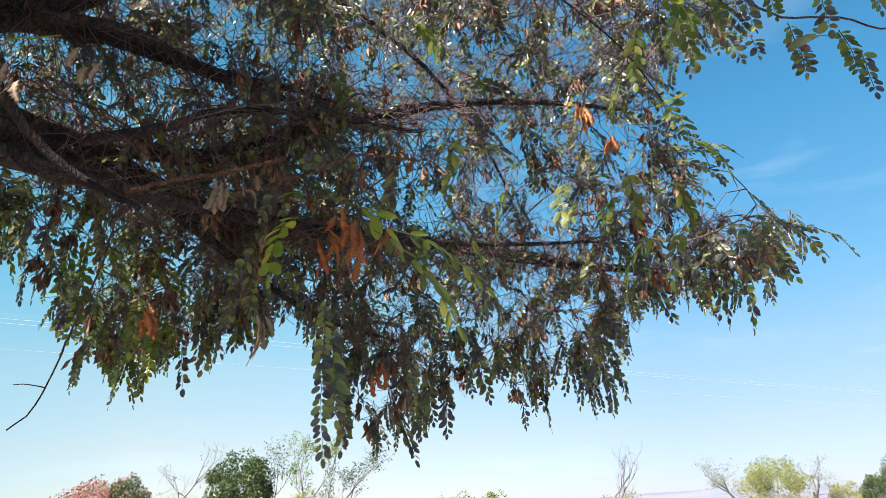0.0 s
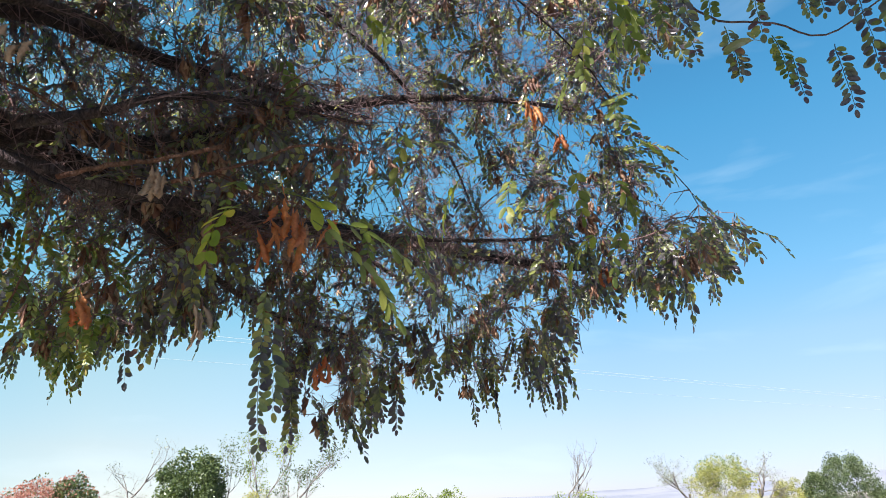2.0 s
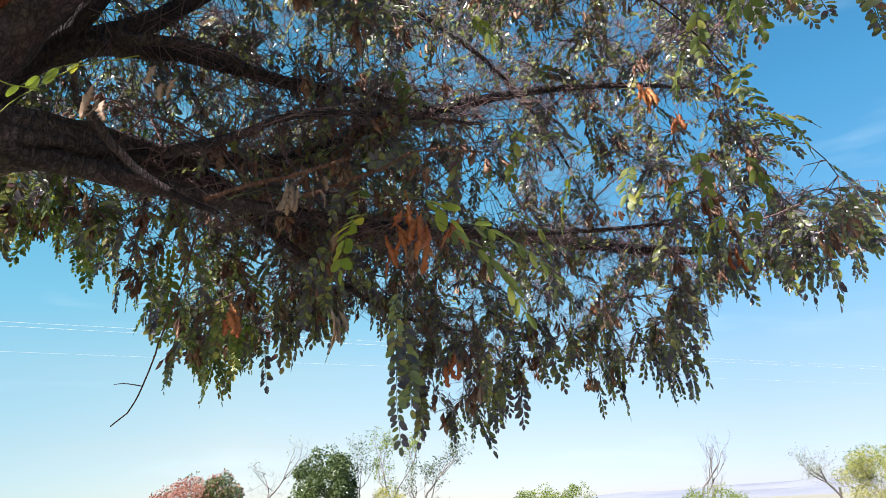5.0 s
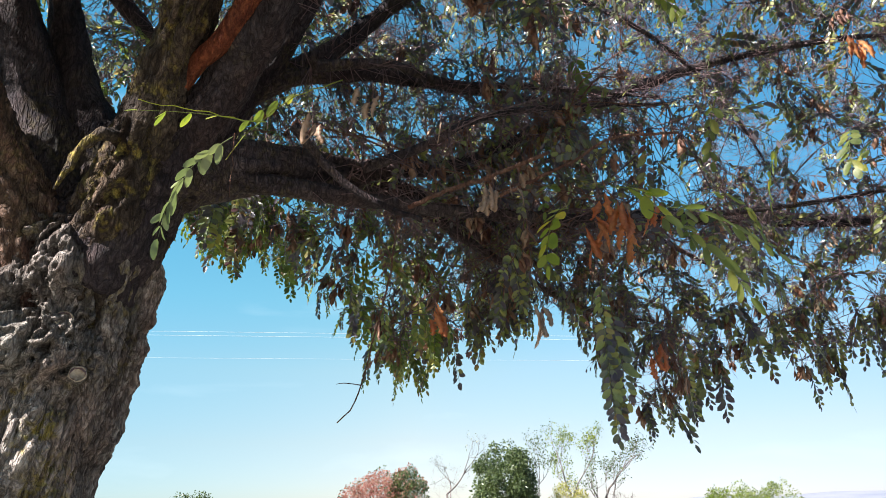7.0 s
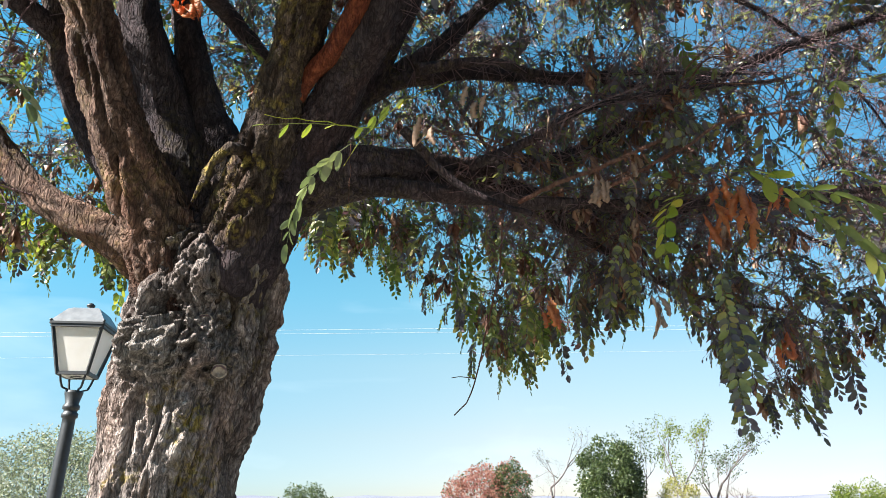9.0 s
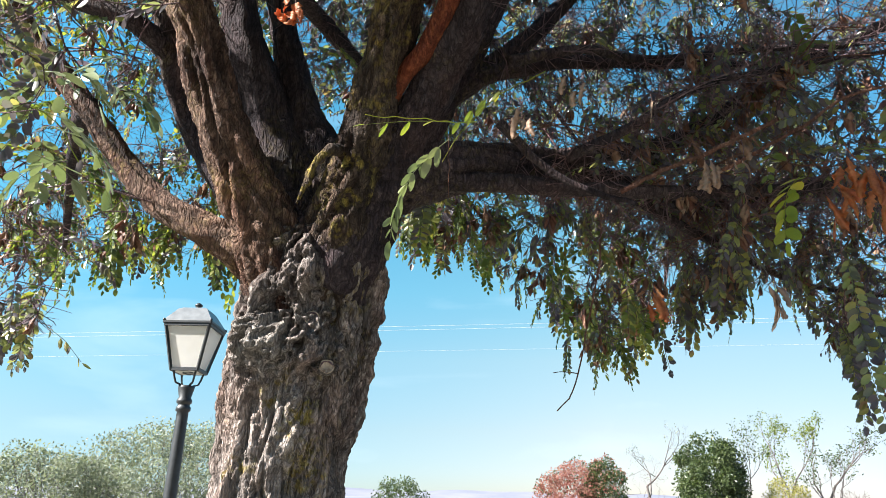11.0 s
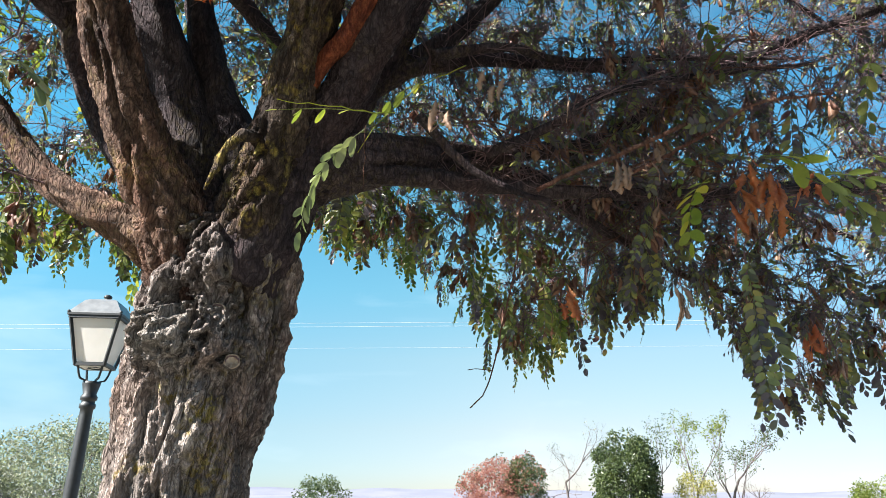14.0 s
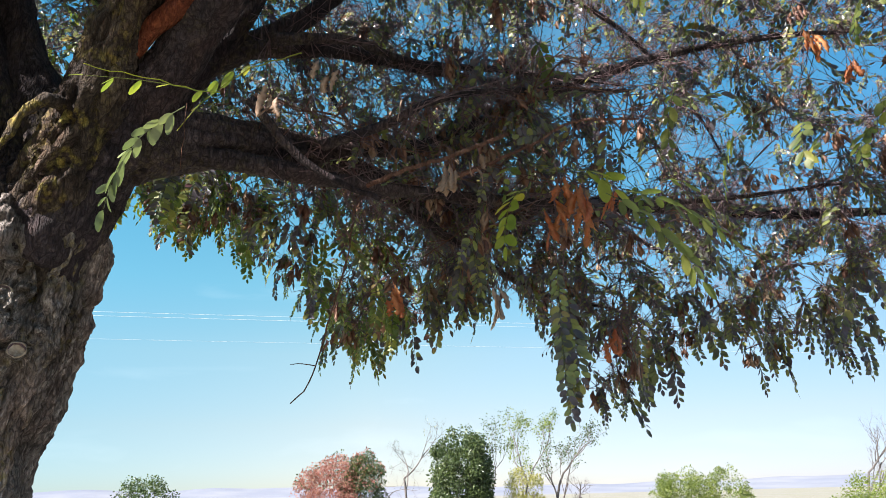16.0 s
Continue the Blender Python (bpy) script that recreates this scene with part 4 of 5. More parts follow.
frond((-0.42, 1.08, 2.695), 215, 0.16, 3, 0.042, 25, 45, LEAF_BROAD, "", 0.7, 6, 0.3, 0.9)
stick(((-0.47, 1.0, 2.575), (-0.5, 0.96, 2.57), (-0.55, 0.88, 2.565), (-0.6, 0.78, 2.55)), 0.0013, 0.0009, LEAF_YELLOW, "green leaf stalk")
frond((-0.5, 0.96, 2.57), 235, 0.2, 3, 0.042, 0, 12, LEAF_BROAD, "few large leaflets on a thin stalk", 0.8, 8, 0.3, 1.0)
stick(((-0.53, 0.97, 2.55), (-0.54, 0.98, 2.48), (-0.55, 0.99, 2.41)), 0.0008, 0.0006, STICK, "hanging dry thread")
frond((0.06, 1.4, 2.405), 250, 0.19, 7, 0.046, 35, 88, LEAF_YELLOW, "yellow-green leaf in the sun", 1.0, 9)
frond((0.177, 1.323, 2.385), 31, 0.1, 2, 0.055, 5, 50, LEAF_YELLOW, "broad yellow-green leaf", 1.0, 10, 0.3, 0.3)
frond((0.248, 1.286, 2.301), 40, 0.25, 7, 0.047, 22, 62, LEAF_BROAD, "broad olive-green leaf", 0.95, 11, 0.3, 0.5)
frond((0.275, 1.345, 2.324), 20, 0.22, 6, 0.045, 12, 50, LEAF_BROAD, "broad olive-green leaf", 0.95, 12, 0.3, 0.5)
frond((0.075, 1.55, 2.27), 262, 0.36, 26, 0.026, 80, 95, LEAF, "long dark leaf hanging free", 1.0, 13, 0.5)
frond((0.08, 1.58, 2.2), 300, 0.22, 15, 0.032, 60, 95, LEAF, "", 1.0, 14, 0.5)
pods((0.11, 1.47, 2.49), 3, 0.075, POD_RED, "orange-brown dry pods", 3)
pods((0.1, 1.48, 2.44), 3, 0.085, POD_RED, "orange-brown dry pods", 4)
pods((0.17, 1.46, 2.43), 5, 0.075, POD_RED, "rust-red bunch of dry pods", 5)
pods((0.22, 1.54, 2.45), 4, 0.07, POD_RED, "rust-red bunch of dry pods", 6)
pods((0.1, 1.47, 2.4), 3, 0.075, POD_RED, "orange-brown dry pods", 24)
pods((0.175, 1.45, 2.39), 4, 0.08, POD_RED, "rust-red bunch of dry pods", 25)
pods((-0.16, 1.22, 2.62), 1, 0.06, POD_TAN, "single pale dry pod", 7)
pods((-0.27, 1.11, 2.68), 3, 0.055, POD_TAN, "pale dry pods", 8)
pods((-0.37, 1.03, 2.61), 3, 0.065, POD_TAN, "pale dry pods", 9)
pods((-0.09, 1.33, 2.49), 5, 0.06, POD_TAN, "tan dry pods", 10)
pods((-0.03, 1.34, 2.51), 3, 0.06, POD_TAN, "tan dry pods", 11)
pods((-0.08, 1.56, 2.26), 6, 0.075, POD_TAN, "pinkish brown dry pods", 12)
pods((-0.36, 1.54, 2.3), 6, 0.055, POD_RED, "dark red dry pods", 13)
pods((0.12, 1.9, 2.2), 5, 0.075, POD_RED, "dark red dry pods", 14)
pods((0.76, 1.99, 3.02), 5, 0.075, POD_RED, "orange dry pods in the sun", 15)
pods((0.85, 2.04, 2.94), 5, 0.07, POD_RED, "orange dry pods in the sun", 16)
pods((-0.7, 0.64, 2.84), 22, 0.022, POD_RED, "orange dry pods in the sun", 17)
pods((1.05, 2.6, 2.65), 4, 0.09, POD_RED, "orange dry pods", 18)
stick(((-0.52, 1.14, 2.66), (-0.5, 1.17, 2.62), (-0.44, 1.24, 2.53), (-0.36, 1.3, 2.47), (-0.28, 1.34, 2.43)), 0.013, 0.006, BARK_LIMB_SHADED, "broken grey stick", "branch")
stick(((-0.3, 1.315, 2.455), (-0.22, 1.32, 2.475), (-0.07, 1.32, 2.485), (0.06, 1.3, 2.49)), 0.006, 0.0045, STICK, "reddish broken branch end", "branch")
stick(((-0.1, 1.4, 2.47), (0.06, 1.47, 2.55), (0.16, 1.5, 2.6), (0.3, 1.56, 2.6)), 0.0045, 0.003, STICK, "reddish branch end", "branch")
stick(((-0.56, 1.66, 2.6), (-0.57, 1.64, 2.42), (-0.63, 1.64, 2.23), (-0.68, 1.64, 2.08), (-0.72, 1.61, 2.02)), 0.0032, 0.0018, STICK, "bare hanging twig")
stick(((-0.665, 1.64, 2.12), (-0.7, 1.63, 2.13), (-0.735, 1.62, 2.13)), 0.0016, 0.001, STICK, "bare hanging twig")
# dead twigs that cross under the crown
dead = np.random.default_rng(91)
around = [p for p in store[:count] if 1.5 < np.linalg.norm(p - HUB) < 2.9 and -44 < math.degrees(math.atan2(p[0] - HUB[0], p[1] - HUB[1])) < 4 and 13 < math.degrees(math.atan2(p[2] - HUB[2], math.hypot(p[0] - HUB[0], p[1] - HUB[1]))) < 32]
for k in range(75):
    a = around[int(dead.integers(len(around)))]
    d = np.array((dead.normal() * 0.8 + 0.5, dead.normal() * 0.6, dead.normal() * 0.35))
    d *= dead.uniform(0.2, 0.5) / np.linalg.norm(d)
    pts = [a + d * u + np.array((0, 0, 0.12 * u * (1 - u))) + dead.normal(size=3) * 0.018 * (u > 0) for u in np.linspace(0, 1, 5)]
    if not (inside(pts[-1], 0.06) and inside(pts[2], 0.06)):
        continue
    path = spline(pts, 0.02)
    r = dead.uniform(0.0018, 0.0042)
    bits = [tube(path, np.linspace(r, r * 0.45, len(path)), 5)]
    for _ in range(int(dead.integers(2, 6))):
        s = path[int(dead.integers(2, len(path)))]
        e = d * dead.uniform(0.1, 0.4) + dead.normal(size=3) * 0.05
        bits.append(tube(np.array([s, s + e * 0.5 + dead.normal(size=3) * 0.008, s + e]), (r * 0.5, r * 0.4, r * 0.25), 4))
    grow("dead_twig", mesh_from("dead_twig", *joined(bits), STICK if k % 3 else TWIG, True), None, "thin bare reddish dead twig")
# larger leaves on the near rim of the crown
for k, b in enumerate(((0.89, 1.45, 2.91), (0.96, 1.56, 2.96), (0.9, 1.68, 3.04), (0.99, 1.48, 2.94), (0.85, 1.72, 2.89), (0.95, 1.59, 2.72), (0.94, 1.72, 2.75), (1.02, 1.85, 2.75), (0.92, 1.75, 2.58), (0.84, 1.85, 2.68), (0.95, 1.73, 2.45), (0.9, 1.87, 2.48), (0.74, 1.95, 2.66), (0.66, 1.77, 2.61), (0.23, 1.89, 2.59), (0.31, 1.73, 2.51), (0.29, 1.54, 3.02), (0.04, 1.66, 3.0), (0.39, 1.69, 2.75), (0.53, 1.87, 2.69), (0.8, 1.73, 2.53), (-0.06, 1.71, 2.63))):
    frond(b, 47 * k % 360, 0.13 + 0.02 * (k % 4), 5 + k % 3, 0.038, 15 + 9 * (k % 5), 85, LEAF_YELLOW if k % 8 == 3 else LEAF_BROAD, "", 0.9, 160 + k, 0.35, 0.3)
# strings between the trunk and the lamp, sunlight painted in by their leaf colour
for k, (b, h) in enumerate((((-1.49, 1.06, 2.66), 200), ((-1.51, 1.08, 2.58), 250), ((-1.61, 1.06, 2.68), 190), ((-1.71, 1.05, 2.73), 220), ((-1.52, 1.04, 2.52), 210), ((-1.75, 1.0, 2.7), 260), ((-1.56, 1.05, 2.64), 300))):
    frond(b, h, 0.2, 11, 0.033, 50, 95, LEAF_SUN_TINT, "", 0.95, 120 + k, 0.2)
# sunlit sprays at the sides
for k, (b, h, s) in enumerate((((-1.0, 0.28, 2.64), 210, 0.05), ((-1.04, 0.3, 2.58), 260, 0.048), ((-0.86, 0.37, 2.6), 300, 0.05), ((-1.1, 0.36, 2.46), 250, 0.05), ((-1.08, 0.26, 2.68), 180, 0.048), ((-1.14, 0.3, 2.52), 150, 0.05))):
    frond(b, h, 0.17, 6, s * 0.8, 20, 85, LEAF_PALE, "pale green leaf in full sun", 0.95, 30 + k)
for k, (b, h, n) in enumerate((((-0.816, 0.24, 2.404), 60, 5), ((-0.796, 0.259, 2.37), 50, 4), ((-0.819, 0.232, 2.482), 20, 2), ((-0.821, 0.259, 2.51), 60, 2), ((-0.835, 0.349, 2.517), 45, 3), ((-0.83, 0.252, 2.326), 70, 3))):
    frond(b, h, 0.05 + 0.03 * n, n, 0.05, 15, 75, LEAF_PALE, "large pale green leaf in full sun", 1.0, 200 + k, 0.2, 0.3)
stick(((-0.817, 0.228, 2.404), (-0.798, 0.265, 2.385), (-0.806, 0.315, 2.327)), 0.0013, 0.0008, LEAF_YELLOW, "green leaf stalk")
hang = np.random.default_rng(77)
for k, (b, l) in enumerate((((1.077, 1.266, 2.653), 0.15), ((1.107, 1.306, 2.617), 0.07), ((1.157, 1.255, 2.614), 0.14), ((1.181, 1.252, 2.562), 0.11), ((1.253, 1.233, 2.564), 0.175), ((0.998, 1.241, 2.726), 0.12), ((1.034, 1.333, 2.678), 0.06), ((1.037, 1.223, 2.727), 0.12), ((1.102, 1.174, 2.664), 0.13), ((1.217, 1.18, 2.662), 0.09), ((1.282, 1.171, 2.619), 0.13), ((1.293, 1.192, 2.545), 0.09), ((0.968, 1.287, 2.766), 0.1), ((1.178, 1.181, 2.689), 0.13), ((1.318, 1.152, 2.609), 0.15), ((1.352, 1.132, 2.599), 0.16), ((1.224, 1.121, 2.638), 0.1))):
    frond(b, hang.uniform(225, 275), l * 0.85, max(4, int(l / 0.0125)), 0.022, hang.uniform(62, 88), hang.uniform(88, 104), LEAF_BROAD if k % 5 == 2 else LEAF, "", 0.97, 50 + k, 0.4)
# sunlight on this leaf is put into its pale colour
frond((1.128, 1.236, 2.588), 200, 0.05, 1, 0.06, 10, 30, LEAF_PALE, "single leaf painted pale as if sunlit", 1.0, 90, 0.6)
stick(((0.913, 1.293, 2.857), (0.981, 1.259, 2.745), (1.067, 1.261, 2.665), (1.156, 1.242, 2.631), (1.239, 1.229, 2.583), (1.325, 1.149, 2.605)), 0.003, 0.0015, TWIG)
stick(((1.09, 1.178, 2.747), (1.182, 1.167, 2.668), (1.285, 1.164, 2.625)), 0.002, 0.001, TWIG)
stick(((1.02, 2.3, 2.62), (1.1, 2.25, 2.6), (1.29, 2.17, 2.63), (1.4, 2.17, 2.56), (1.46, 2.17, 2.47)), 0.003, 0.0012, TWIG)
for k, (b, h) in enumerate((((1.18, 2.2, 2.61), 10), ((1.26, 2.18, 2.63), -30), ((1.33, 2.17, 2.61), 20), ((1.38, 2.17, 2.58), -20), ((1.2, 2.2, 2.61), -80), ((1.3, 2.18, 2.62), 80))):
    frond(b, h, 0.19, 10, 0.032, 10, 70, LEAF, "", 0.95, 70 + k, 0.3)
for k, (b, h) in enumerate((((1.05, 2.13, 2.88), 0), ((1.08, 2.12, 2.87), -30), ((1.06, 2.14, 2.84), 15))):
    frond(b, h, 0.19, 11, 0.03, 0, 55, LEAF, "", 0.95, 80 + k, 0.3)


# ---- street lamp ----
def box(bm, lo, hi):
    m = Matrix.Translation((Vector(lo) + Vector(hi)) / 2) @ Matrix.Diagonal((*(Vector(hi) - Vector(lo)), 1))
    bmesh.ops.create_cube(bm, size=1, matrix=m)
    return bm


def lathe(profile, sides=24):
    v = [(r * math.cos(2 * math.pi * j / sides), r * math.sin(2 * math.pi * j / sides), z) for r, z in profile for j in range(sides)]
    return mesh_from("turned", v, [tube_faces(len(profile), sides)], [], True)


def bar(bm, a, b, w):
    a, b = Vector(a), Vector(b)
    m = Matrix.Translation((a + b) / 2) @ (b - a).to_track_quat("Z", "Y").to_matrix().to_4x4() @ Matrix.Diagonal((w, w, (b - a).length, 1))
    bmesh.ops.create_cube(bm, size=1, matrix=m)


lamp = tagged(new("street_lamp"), "black iron street lamp with a four-sided milky lantern beside the tree", "street lamp")
lamp.matrix_basis = pose(-4.755, 2.327, -0.03, 0, 0, 0)
part("post", lathe(((0.13, 0), (0.13, 0.05), (0.1, 0.09), (0.085, 0.5), (0.095, 0.52), (0.095, 0.56), (0.06, 0.62), (0.05, 1.6), (0.044, 2.4), (0.044, 2.44), (0.056, 2.45), (0.056, 2.475), (0.046, 2.485), (0.046, 2.5), (0.058, 2.51), (0.058, 2.53), (0.046, 2.55), (0.062, 2.62), (0.064, 2.64), (0.0, 2.645))), IRON, lamp, "round black iron post with a moulded collar")
head = part("lantern", lathe(((0.05, 2.74), (0.03, 2.755), (0.03, 2.8), (0.0, 2.805)), 12), IRON, lamp, "four-sided lantern")
T, B, ZB, ZT = 0.175, 0.103, 2.75, 3.11       # half widths and heights of the glazed body
yaw = Matrix.Rotation(radians(45), 4, "Z")
for k in range(4):
    turn_k = yaw @ Matrix.Rotation(k * math.pi / 2, 4, "Z")
    bm = bmesh.new()
    e = 0.012
    quad = [turn_k @ Vector(p) for p in ((B - 0.006, -B + e, ZB + 0.02), (B - 0.006, B - e, ZB + 0.02), (T - 0.008, T - e, ZT - 0.02), (T - 0.008, -T + e, ZT - 0.02))]
    back = [turn_k @ (Vector((-0.006, 0, 0)) + turn_k.inverted() @ q) for q in quad]
    vs = [bm.verts.new(q) for q in quad + back]
    for idx in ((0, 1, 2, 3), (7, 6, 5, 4), (0, 4, 5, 1), (1, 5, 6, 2), (2, 6, 7, 3), (3, 7, 4, 0)):
        bm.faces.new([vs[i] for i in idx])
    part("pane", bm, MILK, head, "milky white pane")
    bm = bmesh.new()
    bar(bm, turn_k @ Vector((B, B, ZB)), turn_k @ Vector((T, T, ZT)), 0.02)
    bar(bm, turn_k @ Vector((B, -B, ZB + 0.008)), turn_k @ Vector((B, B, ZB + 0.008)), 0.024)
    bar(bm, turn_k @ Vector((T, -T, ZT - 0.008)), turn_k @ Vector((T, T, ZT - 0.008)), 0.026)
    bar(bm, turn_k @ Vector((T + 0.012, -T - 0.012, ZT + 0.008)), turn_k @ Vector((T + 0.012, T + 0.012, ZT + 0.008)), 0.016)
    part("frame_bar", bm, IRON, head)
    bm = bmesh.new()
    pts = [turn_k @ Vector(p) for p in ((0.035, 0.035, 2.645), (0.066, 0.066, 2.66), (0.078, 0.078, 2.7), (B - 0.015, B - 0.015, ZB))]
    for a, b in zip(pts, pts[1:]):
        bar(bm, a, b, 0.012)
    part("bracket", bm, IRON, head)
    bm = bmesh.new()
    bmesh.ops.create_uvsphere(bm, u_segments=8, v_segments=6, radius=0.011, matrix=Matrix.Translation(turn_k @ Vector((T + 0.012, T + 0.012, ZT + 0.026))))
    part("corner_bead", bm, IRON, head)
bm = bmesh.new()
prof = ((0.19, ZT + 0.012), (0.185, ZT + 0.03), (0.115, ZT + 0.135), (0.105, ZT + 0.14), (0.09, ZT + 0.15), (0.03, ZT + 0.16))
loops = [[bm.verts.new(yaw @ Vector((sx * r, sy * r, z))) for sx, sy in ((1, 1), (-1, 1), (-1, -1), (1, -1))] for r, z in prof]
for a, b in zip(loops, loops[1:]):
    for j in range(4):
        bm.faces.new((a[j], a[(j + 1) % 4], b[(j + 1) % 4], b[j]))
bm.faces.new(loops[-1])
bm.faces.new(loops[0][::-1])
part("roof", bm, LAMP_ROOF, head, "grey sheet metal roof")
part("finial", lathe(((0.03, ZT + 0.16), (0.018, ZT + 0.175), (0.03, ZT + 0.185), (0.032, ZT + 0.195), (0.015, ZT + 0.21), (0.0, ZT + 0.212)), 14), IRON, head)
bm = box(bmesh.new(), (-0.09, -0.09, ZB - 0.004), (0.09, 0.09, ZB + 0.004))
bm.transform(yaw)
part("tray", bm, MILK, head)

# ---- overhead cables ----
along = np.array((math.cos(radians(37)), math.sin(radians(37)), 0))
out = np.array((-math.sin(radians(37)), math.cos(radians(37)), 0))
for h in (6.55, 6.4, 5.55):
    mid = HUB + out * 25 + np.array((0, 0, h))
    s = np.linspace(-1, 1, 41)
    path = mid + along * (s * 75)[:, None] + np.array((0, 0, 1.0)) * (0.3 * s * s)[:, None]
    cable = part("overhead_cable", mesh_from("overhead_cable", *[x if i == 0 else [x] for i, x in enumerate(tube(path, np.full(41, 0.0045 if h > 6 else 0.003), 8))], CABLE, True), None, None)
    tagged(cable, "pale bare metal cable strung high across the sky", "cable", "overhead cables")

# ---- ground and distance ----
def sheet(radii, sides, height):
    v = [(0, 0, height(0, 0))]
    v += [(r * math.cos(2 * math.pi * j / sides), r * math.sin(2 * math.pi * j / sides), height(r, j)) for r in radii for j in range(sides)]
    tri = np.array([(0, 1 + j, 1 + (j + 1) % sides) for j in range(sides)], np.int32)
    return np.array(v), [tube_faces(len(radii), sides, 1)[:, ::-1], tri]


v, f = sheet([1, 2, 4, 7, 11, 16, 24, 40, 80, 160, 400, 1000, 3400], 96, lambda r, j: 0.0 if r < 20 else -0.2 * min(1, r / 200))
tagged(part("ground", mesh_from("ground", v, f, GROUND, True)), "dry brown soil with patches of thin grass", "ground", "", "structure")


def hill_height(a, row):
    h = 26 + 30 * noise.noise(Vector((math.cos(a) * 2.6, math.sin(a) * 2.6, 3.0 * row))) + 16 * noise.noise(Vector((math.cos(a) * 9, math.sin(a) * 9, row)))
    return max(5, h)


for row, r in enumerate((3300, 2700)):
    n = 240
    a = np.linspace(0, 2 * np.pi, n, endpoint=False)
    lift = np.array([hill_height(x, row) * (1.6 if row == 0 else 0.75) for x in a])
    prof = [(r - 500, np.full(n, -3.0)), (r - 250, lift * 0.6), (r, lift), (r + 250, lift * 0.5), (r + 420, np.full(n, -3.0))]
    v = np.vstack([np.stack([np.cos(a) * q, np.sin(a) * q, z], -1) for q, z in prof])
    tagged(part("backdrop_hills", mesh_from("backdrop_hills", v, [tube_faces(len(prof), n)], HILL, True)), "low hills far off across the plain, painted blue-grey for haze", "hills", "", "structure")


# ---- far trees and shrubs ----
def crown_leaves(lobes, count, size, g, thin=0.35, tall=1.0):
    """Small folded leaves over the lobes (centre, radii), denser towards their skins."""
    share = np.array([np.mean(l[1]) ** 2 for l in lobes])
    pick = g.choice(len(lobes), count, p=share / share.sum())
    d = g.normal(size=(count, 3))
    d /= np.linalg.norm(d, axis=1)[:, None]
    rad = 1 - thin * g.random(count) ** 1.5
    rad *= 1 + 0.12 * np.sin(d[:, 0] * 7 + pick) * np.cos(d[:, 2] * 6 + pick)
    c = np.array([l[0] for l in lobes])[pick] + d * np.array([l[1] for l in lobes])[pick] * rad[:, None]
    keep = c[:, 2] > 0.08
    c, d = c[keep], d[keep]
    n = len(c)
    a = d * 0.6 + g.normal(size=(n, 3)) * 0.7 + np.array((0, 0, -0.25))
    a /= np.linalg.norm(a, axis=1)[:, None]
    w = np.cross(a, g.normal(size=(n, 3)))
    w /= np.linalg.norm(w, axis=1)[:, None]
    u = np.cross(a, w)
    l = (size * g.uniform(0.6, 1.3, n))[:, None]
    v = np.stack([c, c + a * l * 0.5 - w * l * 0.3 + u * l * 0.1, c + a * l, c + a * l * 0.5 + w * l * 0.3 + u * l * 0.1], 1).reshape(-1, 3)
    i = np.arange(n)[:, None] * 4
    return v, np.vstack([i + np.array((0, 1, 2)), i + np.array((0, 2, 3))]).astype(np.int32)


def branching(base, way, length, radius, depth, g, out, spread=0.55, ends=None, lift=0.15):
    n = 5
    pts = [np.array(base, float)]
    d = np.array(way, float)
    for _ in range(n):
        d = d + g.normal(size=3) * 0.13 + np.array((0, 0, lift * 0.3))
        d /= np.linalg.norm(d)
        pts.append(pts[-1] + d * length / n)
    out.append(tube(np.array(pts), np.linspace(radius, radius * 0.55, n + 1), 5 if depth > 1 else 3))
    if ends is not None and depth <= 2:
        ends += [pts[-1], pts[-3]]
    if depth == 0:
        return
    for _ in range(3 if depth > 1 else 4):
        k = int(g.integers(2, n + 1))
        e = d + g.normal(size=3) * spread + np.array((0, 0, lift))
        branching(pts[k], e / np.linalg.norm(e), length * g.uniform(0.5, 0.75), radius * 0.5, depth - 1, g, out, spread, ends, lift)


def spot(az, d):
    a = math.radians(az)
    return (HUB[0] + d * math.sin(a), HUB[1] + d * math.cos(a), 0.0)


def shrub(name, az, dist, width, height, material, count, size, label, category, seed, low=0.1, lobes=9, extra=None, thin=0.55, stems=4, depth=2):
    g = np.random.default_rng(seed)
    thing = tagged(new(name), label, category)
    thing.location = spot(az, dist)
    ls = [((0, 0, height * (0.5 + low / 2)), (width * 0.42, width * 0.42, height * (0.5 - low / 2)))]
    for _ in range(lobes * 6):
        a, q = g.uniform(0, 6.28), g.uniform(0.3, 1.0) ** 0.5
        r = width * g.uniform(0.05, 0.13)
        z = height * g.uniform(low + 0.08, 1.0) - r * 0.5
        reach = math.sqrt(max(0.05, 1 - (2 * z / height - 1) ** 2)) * (width / 2 - r) * 1.04
        ls.append(((math.cos(a) * reach * q, math.sin(a) * reach * q, z), (r, r, r * 0.9)))
    out = []
    for k in range(stems):
        branching((0.05 * k, 0.04 * (k % 2), -0.05), (0.3 * math.cos(k * 1.7), 0.3 * math.sin(k * 1.7), 1), height * (0.38 if stems < 5 else 0.55), min(0.045, 0.025 * width), depth, g, out)
    v, f = joined(out)
    part("trunk", mesh_from("trunk", v, f, PALE_BARK, True), None, thing, "grey stems")
    v, f = crown_leaves(ls, int(count * 3.0), size * 0.56, g, thin)
    part("crown", mesh_from("crown", v, [f], material), None, thing, "", "stuff")
    if extra:
        cut = [(c, r) for c, r in ls if c[2] > height * 0.6]
        v, f = crown_leaves([(np.array(c) + np.array((0, 0, 0.08)), np.array(r) * 1.04) for c, r in cut or ls], extra[1] * 2, size * 0.62, g, 0.12)
        part("young_growth", mesh_from("young_growth", v, [f], extra[0]), None, thing, extra[2], "stuff")
    return thing


